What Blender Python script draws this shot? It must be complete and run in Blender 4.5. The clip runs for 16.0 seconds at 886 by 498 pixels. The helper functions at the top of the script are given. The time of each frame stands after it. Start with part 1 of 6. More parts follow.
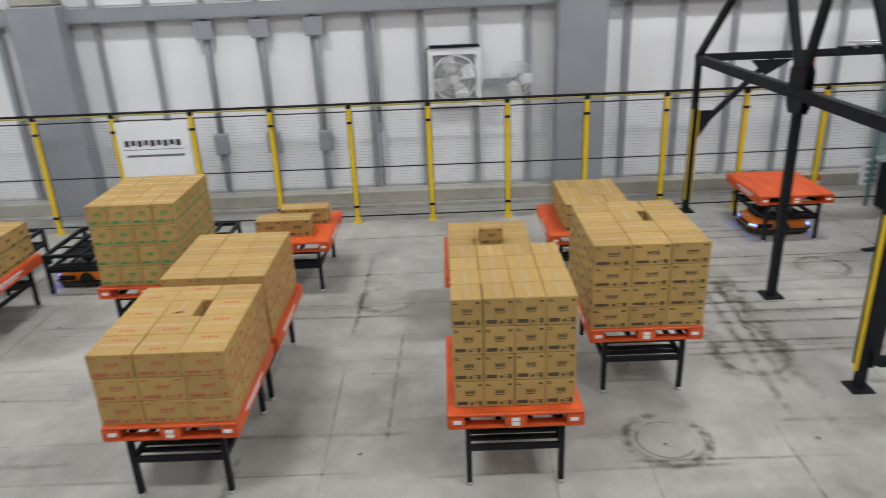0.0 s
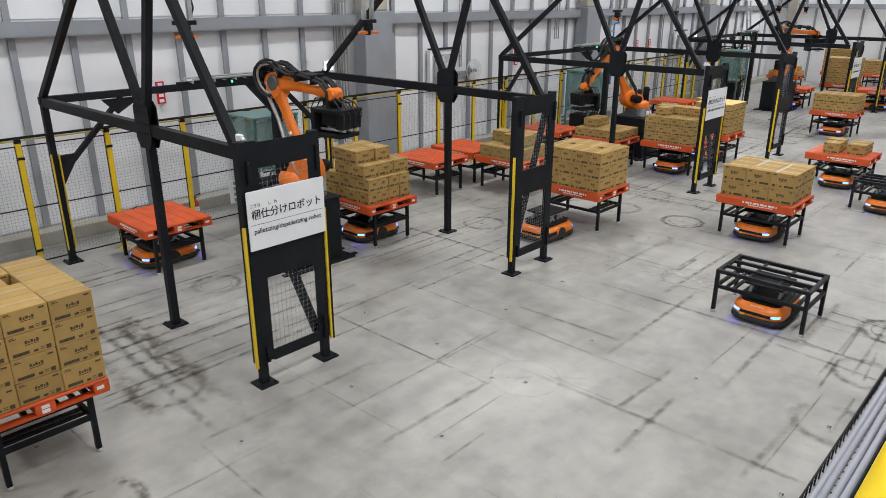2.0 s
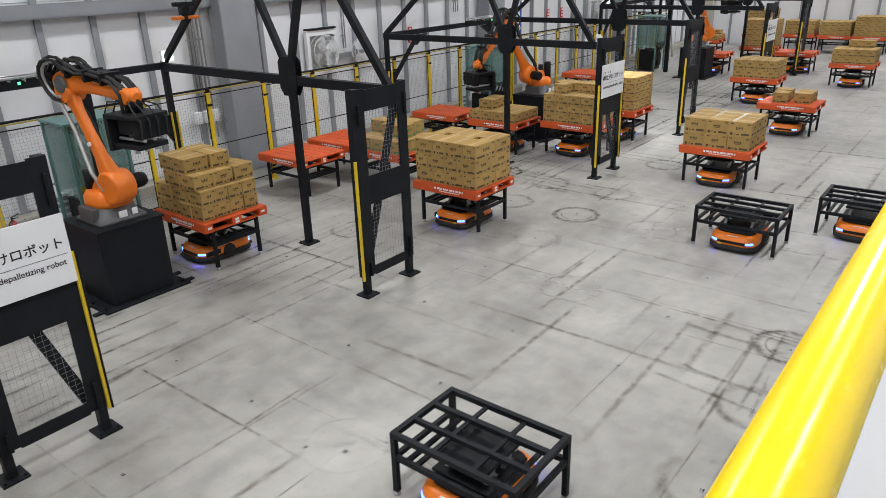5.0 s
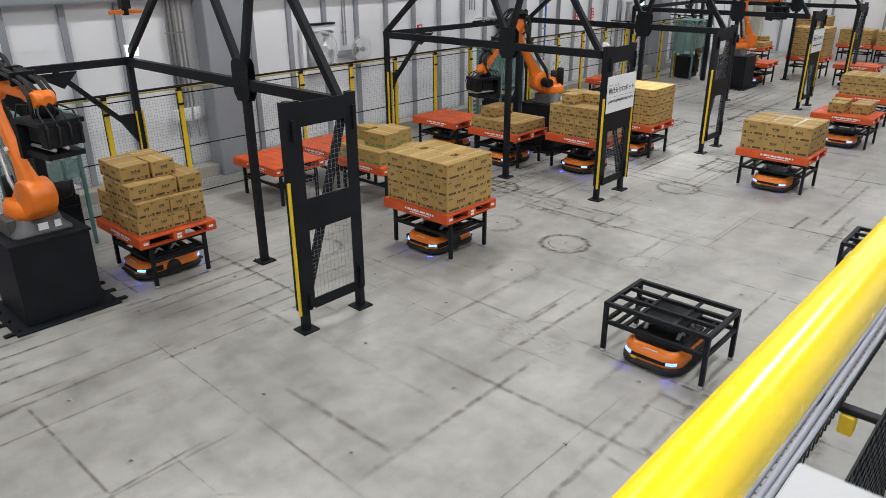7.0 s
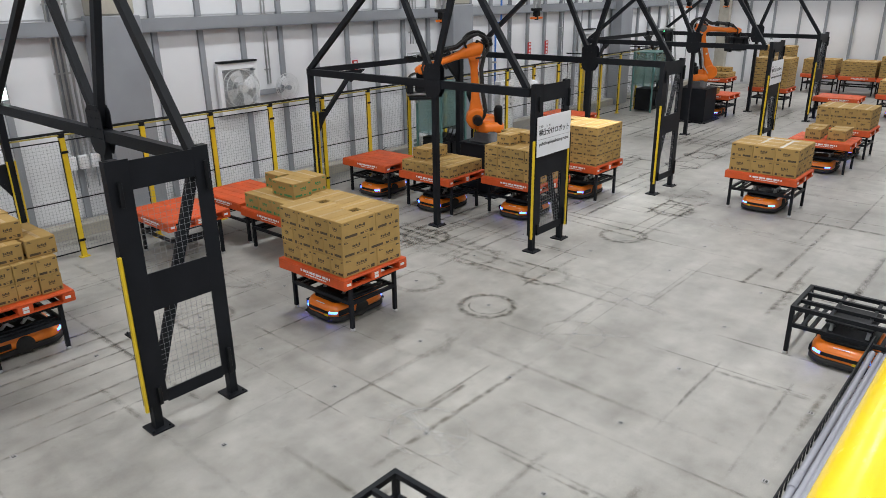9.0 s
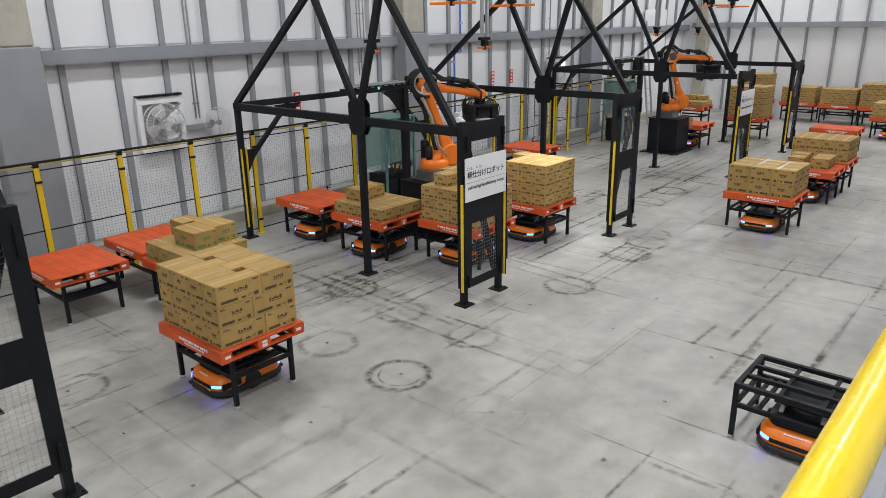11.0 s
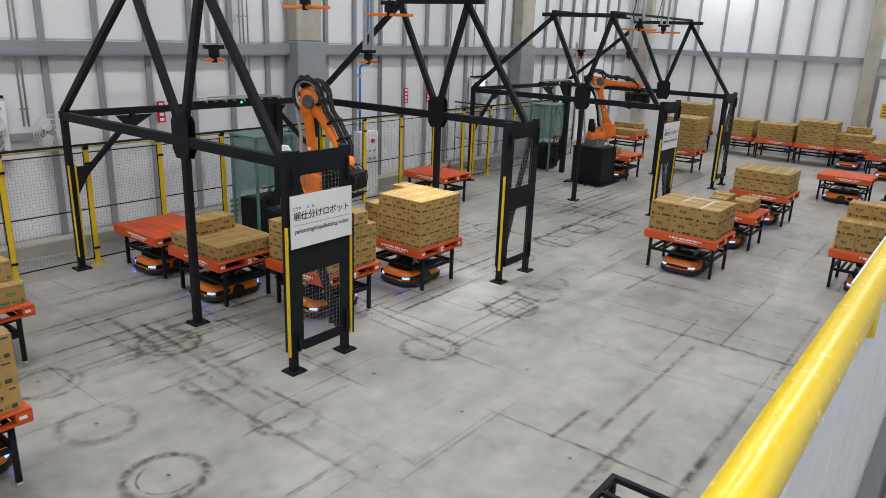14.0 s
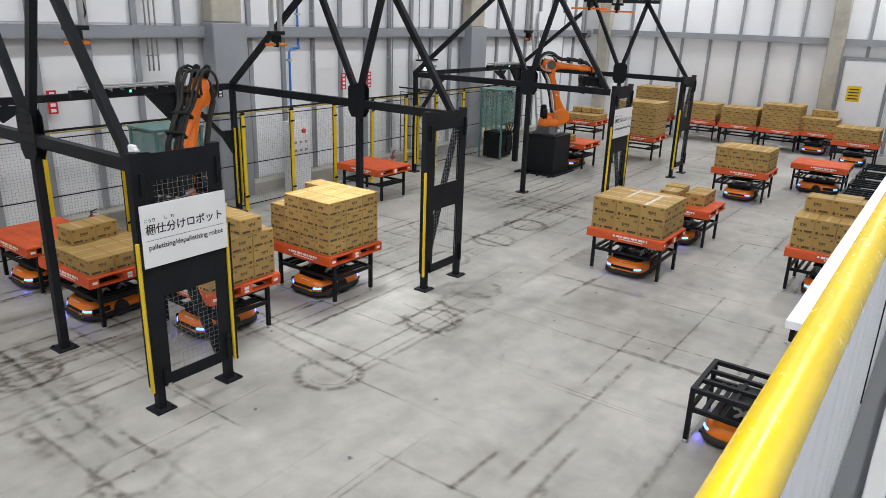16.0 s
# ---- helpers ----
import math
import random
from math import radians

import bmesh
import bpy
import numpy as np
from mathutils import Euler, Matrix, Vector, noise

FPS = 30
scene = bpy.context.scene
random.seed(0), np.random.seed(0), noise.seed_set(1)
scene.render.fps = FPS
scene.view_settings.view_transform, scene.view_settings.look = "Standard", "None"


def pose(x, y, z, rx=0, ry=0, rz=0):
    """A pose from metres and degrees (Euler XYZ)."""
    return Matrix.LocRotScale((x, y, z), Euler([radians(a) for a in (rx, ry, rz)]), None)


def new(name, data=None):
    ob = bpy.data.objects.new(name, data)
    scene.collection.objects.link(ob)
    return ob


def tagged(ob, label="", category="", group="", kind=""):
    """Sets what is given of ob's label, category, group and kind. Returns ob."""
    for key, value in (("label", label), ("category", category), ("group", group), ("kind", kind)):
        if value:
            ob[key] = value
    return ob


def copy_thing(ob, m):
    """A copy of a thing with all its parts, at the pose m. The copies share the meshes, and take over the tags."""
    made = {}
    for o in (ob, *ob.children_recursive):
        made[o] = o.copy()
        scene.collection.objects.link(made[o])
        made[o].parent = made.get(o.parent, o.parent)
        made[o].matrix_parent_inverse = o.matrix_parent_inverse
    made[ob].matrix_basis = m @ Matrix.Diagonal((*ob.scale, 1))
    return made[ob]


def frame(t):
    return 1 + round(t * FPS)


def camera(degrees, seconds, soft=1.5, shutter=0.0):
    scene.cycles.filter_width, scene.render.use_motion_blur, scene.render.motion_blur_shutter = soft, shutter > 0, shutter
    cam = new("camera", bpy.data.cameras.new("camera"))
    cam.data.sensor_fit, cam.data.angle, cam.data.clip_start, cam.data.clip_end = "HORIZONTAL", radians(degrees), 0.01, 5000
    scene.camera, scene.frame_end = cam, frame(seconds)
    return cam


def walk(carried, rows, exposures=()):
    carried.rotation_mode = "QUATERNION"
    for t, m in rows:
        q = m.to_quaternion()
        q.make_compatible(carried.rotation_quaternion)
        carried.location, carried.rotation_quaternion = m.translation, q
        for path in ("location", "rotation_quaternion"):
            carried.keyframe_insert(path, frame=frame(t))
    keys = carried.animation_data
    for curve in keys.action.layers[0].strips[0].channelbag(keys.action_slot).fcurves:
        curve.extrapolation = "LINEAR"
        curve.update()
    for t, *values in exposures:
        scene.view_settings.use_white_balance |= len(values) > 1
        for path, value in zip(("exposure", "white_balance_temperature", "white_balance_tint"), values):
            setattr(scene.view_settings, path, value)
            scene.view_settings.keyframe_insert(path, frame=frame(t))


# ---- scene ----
cam = camera(64.6, 16.0, soft=0.8, shutter=0.2)
METRES, EYE, TILT, LEAN, TURN = 12.42, 4.342, 0.0, 0.0, 0.7
RAIL = ((-15.9, -0.098, 4.035), (6.1, -0.09, 4.035), (6.8, -0.07, 3.97), (7.5, -0.05, 3.88), (41.6, -0.058, 3.868))
ROWS = [
    (0.0, 0.0, 0.0, 0.0, -0.92, -21.79, 2.29),
    (0.5, 0.0087, -0.0031, 0.0001, -20.05, -20.93, 0.98),
    (1.0, 0.0138, -0.0066, 0.0004, -34.62, -20.77, -1.29),
    (1.5, 0.0153, -0.0091, -0.0015, -44.97, -20.36, 0.3),
    (2.0, 0.0298, -0.0099, -0.0003, -47.91, -19.83, -0.08),
    (2.5, 0.0577, -0.0105, 0.0008, -48.4, -20.38, -0.84),
    (3.0, 0.086, -0.0094, 0.0002, -51.66, -20.69, 0.73),
    (3.5, 0.1163, -0.0114, 0.0007, -52.66, -21.34, 0.49),
    (4.0, 0.1499, -0.015, 0.0001, -52.21, -21.79, -0.28),
    (4.5, 0.1845, -0.0135, -0.0014, -52.95, -21.78, 1.2),
    (7.0, 0.3609, -0.0223, 0.0016, -48.17, -22.45, 0.29),
    (7.5, 0.3983, -0.0208, 0.0003, -45.91, -22.05, -0.1),
    (8.0, 0.4347, -0.015, -0.0003, -46.59, -20.91, 1.56),
    (8.5, 0.475, -0.0164, -0.0036, -47.94, -19.86, 0.78),
    (9.0, 0.509, -0.0156, -0.0022, -49.63, -20.07, 0.73),
    (9.5, 0.5454, -0.0199, -0.0033, -49.5, -19.68, 0.08),
    (10.0, 0.5807, -0.0193, -0.0025, -49.37, -19.33, 0.73),
    (12.5, 0.7522, -0.0218, 0.0011, -51.6, -16.7, -0.57),
    (13.0, 0.7871, -0.0267, -0.0, -51.52, -16.5, -1.49),
    (13.5, 0.823, -0.0242, -0.0006, -51.25, -16.77, -1.55),
    (14.0, 0.8594, -0.0247, -0.0021, -52.38, -17.12, -2.1),
    (14.5, 0.8956, -0.0227, -0.0032, -52.84, -17.51, -2.02),
    (15.0, 0.9296, -0.0241, -0.0022, -54.08, -18.03, -2.2),
    (15.5, 0.9613, -0.0251, -0.0039, -53.78, -18.32, -2.68),
    (16.0, 0.9925, -0.0234, -0.0052, -54.29, -18.32, -1.85),
]
walk(cam, [(t, pose(0, 0, EYE, TILT, LEAN, TURN) @ pose(METRES * x, METRES * y, METRES * z, 90 + pitch, roll, yaw)) for t, x, y, z, yaw, pitch, roll in ROWS],
     exposures=((0.0, 0.15), (1.5, 0.09), (3.5, 0.04), (7.0, 0.02), (8.0, -0.07), (9.0, 0.0), (10.5, -0.02), (12.5, -0.16), (14.5, -0.13), (15.5, -0.05), (16.0, 0.09)))

# ---- world, lamps ----
world = bpy.data.worlds.new("world")
scene.world = world
world.use_nodes = True
world.node_tree.nodes["Background"].inputs[0].default_value = (0.75, 0.8, 0.88, 1)
world.node_tree.nodes["Background"].inputs[1].default_value = 0.05
CEIL = 9.2
LAMP_W = 284.0
for lx in (-12.5, -4.0, 5.0, 14.0, 23.0, 32.0, 40.0):
    for ly in (2.0, 9.6):
        la = bpy.data.lights.new("ceiling_lamp", "AREA")
        la.shape, la.size, la.size_y = "RECTANGLE", 2.4, 0.6
        la.energy, la.color = LAMP_W, (0.97, 0.985, 1.0)
        lo = new("ceiling_lamp", la)
        lo.matrix_world = pose(lx, ly, CEIL - 0.22)
# unseen fill row added over the walkway to brighten the handrail
for lx in (3.0, 9.0, 15.0, 23.0):
    la = bpy.data.lights.new("walkway_fill_lamp", "AREA")
    la.shape, la.size, la.size_y = "RECTANGLE", 1.6, 0.4
    la.energy, la.color = 85.0, (1.0, 0.98, 0.94)
    new("walkway_fill_lamp", la).matrix_world = pose(lx, -1.4, CEIL - 0.22)
# inspection flood over the second robot cell
la = bpy.data.lights.new("inspection_lamp", "AREA")
la.shape, la.size, la.size_y, la.energy, la.spread = "RECTANGLE", 0.9, 0.25, 42.0, radians(95)
la.color = (0.93, 0.97, 1.0)
new("inspection_lamp", la).matrix_world = pose(20.2, 7.4, 4.5)


# ---- materials ----
def mat(name, col, rough=0.6, metal=0.0, vary=0.12, scale=6.0, bump=0.08, bscale=60.0, coat=0.0, obj=0.0):
    """A painted, printed or bare surface with broad and fine variation and fine relief."""
    m = bpy.data.materials.new(name)
    m.use_nodes = True
    nt = m.node_tree
    b = nt.nodes["Principled BSDF"]
    tc = nt.nodes.new("ShaderNodeTexCoord")
    n1 = nt.nodes.new("ShaderNodeTexNoise")
    n1.inputs["Scale"].default_value, n1.inputs["Detail"].default_value = scale, 5
    n2 = nt.nodes.new("ShaderNodeTexNoise")
    n2.inputs["Scale"].default_value, n2.inputs["Detail"].default_value = bscale, 3
    for n in (n1, n2):
        nt.links.new(tc.outputs["Object"], n.inputs["Vector"])
    ramp = nt.nodes.new("ShaderNodeMapRange")
    ramp.inputs["From Min"].default_value, ramp.inputs["From Max"].default_value = 0.3, 0.7
    ramp.inputs["To Min"].default_value, ramp.inputs["To Max"].default_value = 1 - vary, 1 + vary
    nt.links.new(n1.outputs["Fac"], ramp.inputs["Value"])
    val = ramp.outputs["Result"]
    if obj:
        oi = nt.nodes.new("ShaderNodeObjectInfo")
        r2 = nt.nodes.new("ShaderNodeMapRange")
        r2.inputs["To Min"].default_value, r2.inputs["To Max"].default_value = 1 - obj, 1 + obj
        nt.links.new(oi.outputs["Random"], r2.inputs["Value"])
        mu = nt.nodes.new("ShaderNodeMath")
        mu.operation = "MULTIPLY"
        nt.links.new(val, mu.inputs[0])
        nt.links.new(r2.outputs["Result"], mu.inputs[1])
        val = mu.outputs[0]
    mix = nt.nodes.new("ShaderNodeVectorMath")
    mix.operation = "SCALE"
    mix.inputs[0].default_value = col
    nt.links.new(val, mix.inputs["Scale"])
    nt.links.new(mix.outputs[0], b.inputs["Base Color"])
    rr = nt.nodes.new("ShaderNodeMapRange")
    rr.inputs["To Min"].default_value, rr.inputs["To Max"].default_value = max(0.02, rough - 0.1), min(1, rough + 0.1)
    nt.links.new(n2.outputs["Fac"], rr.inputs["Value"])
    nt.links.new(rr.outputs["Result"], b.inputs["Roughness"])
    b.inputs["Metallic"].default_value = metal
    b.inputs["Coat Weight"].default_value = coat
    if bump:
        bp = nt.nodes.new("ShaderNodeBump")
        bp.inputs["Strength"].default_value, bp.inputs["Distance"].default_value = bump, 0.01
        nt.links.new(n2.outputs["Fac"], bp.inputs["Height"])
        nt.links.new(bp.outputs["Normal"], b.inputs["Normal"])
    return m


def glow(name, col, strength):
    m = bpy.data.materials.new(name)
    m.use_nodes = True
    b = m.node_tree.nodes["Principled BSDF"]
    b.inputs["Base Color"].default_value = (*col, 1)
    b.inputs["Emission Color"].default_value = (*col, 1)
    b.inputs["Emission Strength"].default_value = strength
    return m


def concrete(name, dark, light):
    """Power-floated slab: cloudy greys, fine grain, long wear streaks."""
    m = bpy.data.materials.new(name)
    m.use_nodes = True
    nt = m.node_tree
    b = nt.nodes["Principled BSDF"]
    tc = nt.nodes.new("ShaderNodeTexCoord")
    outs = []
    for sc, det, stretch in ((0.35, 6, (1, 1, 1)), (3.0, 6, (1, 1, 1)), (1.1, 4, (0.3, 1.2, 1)), (70, 2, (1, 1, 1))):
        mp = nt.nodes.new("ShaderNodeMapping")
        mp.inputs["Scale"].default_value = stretch
        nt.links.new(tc.outputs["Object"], mp.inputs["Vector"])
        n = nt.nodes.new("ShaderNodeTexNoise")
        n.inputs["Scale"].default_value, n.inputs["Detail"].default_value = sc, det
        nt.links.new(mp.outputs["Vector"], n.inputs["Vector"])
        outs.append(n.outputs["Fac"])
    acc = None
    for o, w in zip(outs, (0.5, 0.3, 0.28, 0.12)):
        mu = nt.nodes.new("ShaderNodeMath")
        mu.operation = "MULTIPLY_ADD"
        mu.inputs[1].default_value = w
        nt.links.new(o, mu.inputs[0])
        if acc is None:
            mu.inputs[2].default_value = 0.0
        else:
            nt.links.new(acc, mu.inputs[2])
        acc = mu.outputs[0]
    cr = nt.nodes.new("ShaderNodeValToRGB")
    cr.color_ramp.elements[0].position, cr.color_ramp.elements[1].position = 0.44, 0.76
    cr.color_ramp.elements[0].color, cr.color_ramp.elements[1].color = (*dark, 1), (*light, 1)
    nt.links.new(acc, cr.inputs["Fac"])
    # rubbed dirt: streaks along and across the lanes, blotches where vehicles turn
    dirt = None
    for sc, stretch, lo, hi, amount, shift in ((0.8, (0.4, 1.5, 1), 0.52, 0.75, 0.2, 3.0), (0.8, (1.6, 0.4, 1), 0.53, 0.75, 0.2, 11.0), (0.55, (1, 1, 1), 0.5, 0.75, 0.22, 17.0), (2.6, (1, 1, 1), 0.55, 0.72, 0.14, 41.0), (11.0, (1, 1, 1), 0.6, 0.78, 0.12, 5.0)):
        mp = nt.nodes.new("ShaderNodeMapping")
        mp.inputs["Scale"].default_value = stretch
        mp.inputs["Location"].default_value = (shift, shift * 0.7, 0)
        nt.links.new(tc.outputs["Object"], mp.inputs["Vector"])
        n = nt.nodes.new("ShaderNodeTexNoise")
        n.inputs["Scale"].default_value, n.inputs["Detail"].default_value, n.inputs["Roughness"].default_value = sc, 5, 0.55
        nt.links.new(mp.outputs["Vector"], n.inputs["Vector"])
        mr = nt.nodes.new("ShaderNodeMapRange")
        mr.inputs["From Min"].default_value, mr.inputs["From Max"].default_value = lo, hi
        mr.inputs["To Min"].default_value, mr.inputs["To Max"].default_value = 1.0, 1.0 - amount
        nt.links.new(n.outputs["Fac"], mr.inputs["Value"])
        if dirt is None:
            dirt = mr.outputs["Result"]
        else:
            mm = nt.nodes.new("ShaderNodeMath")
            mm.operation = "MULTIPLY"
            nt.links.new(dirt, mm.inputs[0])
            nt.links.new(mr.outputs["Result"], mm.inputs[1])
            dirt = mm.outputs[0]
    sc_ = nt.nodes.new("ShaderNodeVectorMath")
    sc_.operation = "SCALE"
    nt.links.new(cr.outputs["Color"], sc_.inputs[0])
    nt.links.new(dirt, sc_.inputs["Scale"])
    nt.links.new(sc_.outputs[0], b.inputs["Base Color"])
    rr = nt.nodes.new("ShaderNodeMapRange")
    rr.inputs["To Min"].default_value, rr.inputs["To Max"].default_value = 0.36, 0.62
    nt.links.new(outs[1], rr.inputs["Value"])
    nt.links.new(rr.outputs["Result"], b.inputs["Roughness"])
    bp = nt.nodes.new("ShaderNodeBump")
    bp.inputs["Strength"].default_value, bp.inputs["Distance"].default_value = 0.05, 0.01
    nt.links.new(outs[3], bp.inputs["Height"])
    nt.links.new(bp.outputs["Normal"], b.inputs["Normal"])
    return m


def smear(name, col, strength, scale=7.0):
    """Rubber or dust rubbed thinly on the slab, broken by noise so that the slab shows through."""
    m = bpy.data.materials.new(name)
    m.use_nodes = True
    nt = m.node_tree
    b = nt.nodes["Principled BSDF"]
    b.inputs["Base Color"].default_value = (*col, 1)
    b.inputs["Roughness"].default_value = 0.6
    tc = nt.nodes.new("ShaderNodeTexCoord")
    n = nt.nodes.new("ShaderNodeTexNoise")
    n.inputs["Scale"].default_value, n.inputs["Detail"].default_value = scale, 6
    nt.links.new(tc.outputs["Object"], n.inputs["Vector"])
    n2 = nt.nodes.new("ShaderNodeTexNoise")
    n2.inputs["Scale"].default_value = 0.6
    nt.links.new(tc.outputs["Object"], n2.inputs["Vector"])
    r1 = nt.nodes.new("ShaderNodeMapRange")
    r1.inputs["From Min"].default_value, r1.inputs["From Max"].default_value = 0.32, 0.6
    r1.inputs["To Max"].default_value = strength
    nt.links.new(n.outputs["Fac"], r1.inputs["Value"])
    r2 = nt.nodes.new("ShaderNodeMapRange")
    r2.inputs["From Min"].default_value, r2.inputs["From Max"].default_value = 0.35, 0.6
    r2.inputs["To Min"].default_value = 0.25
    nt.links.new(n2.outputs["Fac"], r2.inputs["Value"])
    mu = nt.nodes.new("ShaderNodeMath")
    mu.operation = "MULTIPLY"
    nt.links.new(r1.outputs["Result"], mu.inputs[0])
    nt.links.new(r2.outputs["Result"], mu.inputs[1])
    # soft fringe across the mark and at its ends, from its own width and length
    uv = nt.nodes.new("ShaderNodeSeparateXYZ")
    nt.links.new(tc.outputs["UV"], uv.inputs[0])
    out = mu.outputs[0]
    for socket, edge in (("X", 0.1), ("Y", 0.5)):
        near = nt.nodes.new("ShaderNodeMath")
        near.operation = "PINGPONG"
        near.inputs[1].default_value = 0.5
        nt.links.new(uv.outputs[socket], near.inputs[0])
        r3 = nt.nodes.new("ShaderNodeMapRange")
        r3.interpolation_type = "SMOOTHSTEP"
        r3.inputs["From Max"].default_value = edge
        nt.links.new(near.outputs[0], r3.inputs["Value"])
        m3 = nt.nodes.new("ShaderNodeMath")
        m3.operation = "MULTIPLY"
        nt.links.new(out, m3.inputs[0])
        nt.links.new(r3.outputs["Result"], m3.inputs[1])
        out = m3.outputs[0]
    nt.links.new(out, b.inputs["Alpha"])
    return m


FLOOR = concrete("slab_concrete", (0.262, 0.253, 0.229), (0.515, 0.503, 0.468))
COLCONC = concrete("column_concrete", (0.33, 0.31, 0.26), (0.5, 0.47, 0.4))
RUBBER_MARK = smear("rubber_mark", (0.085, 0.075, 0.06), 0.4, 9.0)
HEAVY_MARK = smear("heavy_rubber_mark", (0.08, 0.07, 0.055), 0.55, 8.0)
RING_MARK = smear("ring_rub", (0.1, 0.088, 0.066), 0.62, 11.0)
PALE_RING = smear("pale_ring_rub", (0.125, 0.11, 0.084), 0.52, 9.0)
DUST_MARK = smear("dust_mark", (0.15, 0.128, 0.092), 0.5, 8.0)
STAIN = smear("brown_stain", (0.15, 0.118, 0.075), 0.6, 5.0)
LIGHT_MARK = smear("light_scuff", (0.62, 0.61, 0.59), 0.35)
WHITE_WALL = mat("white_wall_panel", (0.8, 0.81, 0.835), 0.6, vary=0.04, scale=0.7, bump=0.03)
GREY_STEEL = mat("grey_painted_steel", (0.27, 0.285, 0.31), 0.5, vary=0.08, scale=1.5)
LIGHT_STEEL = mat("galvanised_steel", (0.5, 0.51, 0.52), 0.4, 0.6, vary=0.1, scale=3)
CHAR = mat("charcoal_paint", (0.012, 0.0135, 0.017), 0.5, vary=0.2, scale=2.5, bump=0.04)
BLACK = mat("black_paint", (0.011, 0.012, 0.014), 0.5, vary=0.25, scale=4)
RUBBER = mat("black_rubber", (0.02, 0.02, 0.02), 0.8, vary=0.2, scale=10)
YELLOW = mat("yellow_paint", (0.75, 0.52, 0.02), 0.38, vary=0.08, scale=3)
RAIL_YELLOW = mat("handrail_gloss_yellow", (0.96, 0.69, 0.002), 0.24, vary=0.04, scale=3, bump=0.02, coat=0.1)
ORANGE = mat("orange_pallet_plastic", (0.63, 0.09, 0.016), 0.55, vary=0.14, scale=5, obj=0.06)
AGV_ORANGE = mat("agv_orange_shell", (0.82, 0.2, 0.012), 0.32, vary=0.05, scale=4, coat=0.3)
ROBOT_ORANGE = mat("robot_orange_cast", (0.83, 0.19, 0.012), 0.38, vary=0.08, scale=4)
CARD = mat("kraft_cardboard", (0.41, 0.263, 0.086), 0.85, vary=0.07, scale=9, bump=0.12, bscale=140, obj=0.09)
TAPE = mat("carton_tape", (0.43, 0.285, 0.12), 0.4, vary=0.05, scale=20, obj=0.06)
CLEAR_TAPE = mat("glossy_white_tape", (0.75, 0.7, 0.6), 0.12, vary=0.05, scale=20)
INK = mat("black_print", (0.08, 0.056, 0.032), 0.8, vary=0.3, scale=40)
INK_GREEN = mat("green_print", (0.05, 0.24, 0.09), 0.8, vary=0.2, scale=40)
INK_RED = mat("red_print", (0.42, 0.12, 0.06), 0.8, vary=0.2, scale=40)
WHITE = mat("white_sign_board", (0.82, 0.83, 0.85), 0.45, vary=0.03, scale=2)
TEXTINK = mat("sign_lettering", (0.02, 0.02, 0.022), 0.5, vary=0.1)
TEAL_FRAME = mat("teal_painted_frame", (0.1, 0.22, 0.21), 0.35, vary=0.15, scale=2)
TEAL = mat("teal_tinted_acrylic", (0.2, 0.36, 0.34), 0.15, vary=0.08, scale=2)
TEAL.node_tree.nodes["Principled BSDF"].inputs["Alpha"].default_value = 0.42
SHEET = mat("dull_white_sheet", (0.42, 0.43, 0.45), 0.6, vary=0.05, scale=1.5, bump=0.03)
CONDUIT = mat("grey_plastic_conduit", (0.36, 0.37, 0.42), 0.4, vary=0.05, scale=3)
FAN_METAL = mat("bright_fan_metal", (0.72, 0.73, 0.74), 0.3, 0.35, vary=0.06, scale=5)
MARKER = mat("worn_white_marker", (0.42, 0.42, 0.42), 0.6)
RED = mat("red_enamel", (0.55, 0.02, 0.02), 0.35, vary=0.1)
BLUE = mat("blue_pipe_paint", (0.03, 0.16, 0.55), 0.4, vary=0.08)
FLOOR_BLUE = glow("floor_warning_lamp", (0.06, 0.07, 1.0), 300.0)
LAMP_BLUE = glow("agv_lamp", (0.045, 0.14, 1.0), 9.0)
LAMP_GREEN = glow("green_indicator", (0.1, 1.0, 0.4), 1.5)
LAMP_WHITE = glow("exit_sign_glow", (0.8, 1.0, 0.92), 2.2)

for m in (CHAR, BLACK):
    m.node_tree.nodes["Principled BSDF"].inputs["Specular IOR Level"].default_value = 0.16


# ---- mesh helpers ----
def box(bm, x0, x1, y0, y1, z0, z1, bev=0.0, mi=0):
    g = bmesh.ops.create_cube(bm, size=1.0)["verts"]
    bmesh.ops.scale(bm, vec=(x1 - x0, y1 - y0, z1 - z0), verts=g)
    bmesh.ops.translate(bm, vec=((x0 + x1) / 2, (y0 + y1) / 2, (z0 + z1) / 2), verts=g)
    fs = {f for v in g for f in v.link_faces}
    for f in fs:
        f.material_index = mi
    if bev:
        es = list({e for v in g for e in v.link_edges})
        r = bmesh.ops.bevel(bm, geom=es, offset=bev, segments=1, affect="EDGES")
        for f in r["faces"]:
            f.material_index = mi
    return g


def beam(bm, p, q, w, h, mi=0, up=(0, 0, 1)):
    """A straight bar of section w by h from p to q; h lies towards up."""
    p, q = Vector(p), Vector(q)
    d = (q - p).normalized()
    u = Vector(up)
    if abs(d.dot(u)) > 0.98:
        u = Vector((0, 1, 0))
    s = d.cross(u).normalized()
    u = s.cross(d).normalized()
    vs = [bm.verts.new(c + s * (a * w / 2) + u * (b * h / 2)) for c in (p, q) for a, b in ((-1, -1), (1, -1), (1, 1), (-1, 1))]
    for idx in ((3, 2, 1, 0), (4, 5, 6, 7), (0, 1, 5, 4), (1, 2, 6, 5), (2, 3, 7, 6), (3, 0, 4, 7)):
        bm.faces.new([vs[i] for i in idx]).material_index = mi


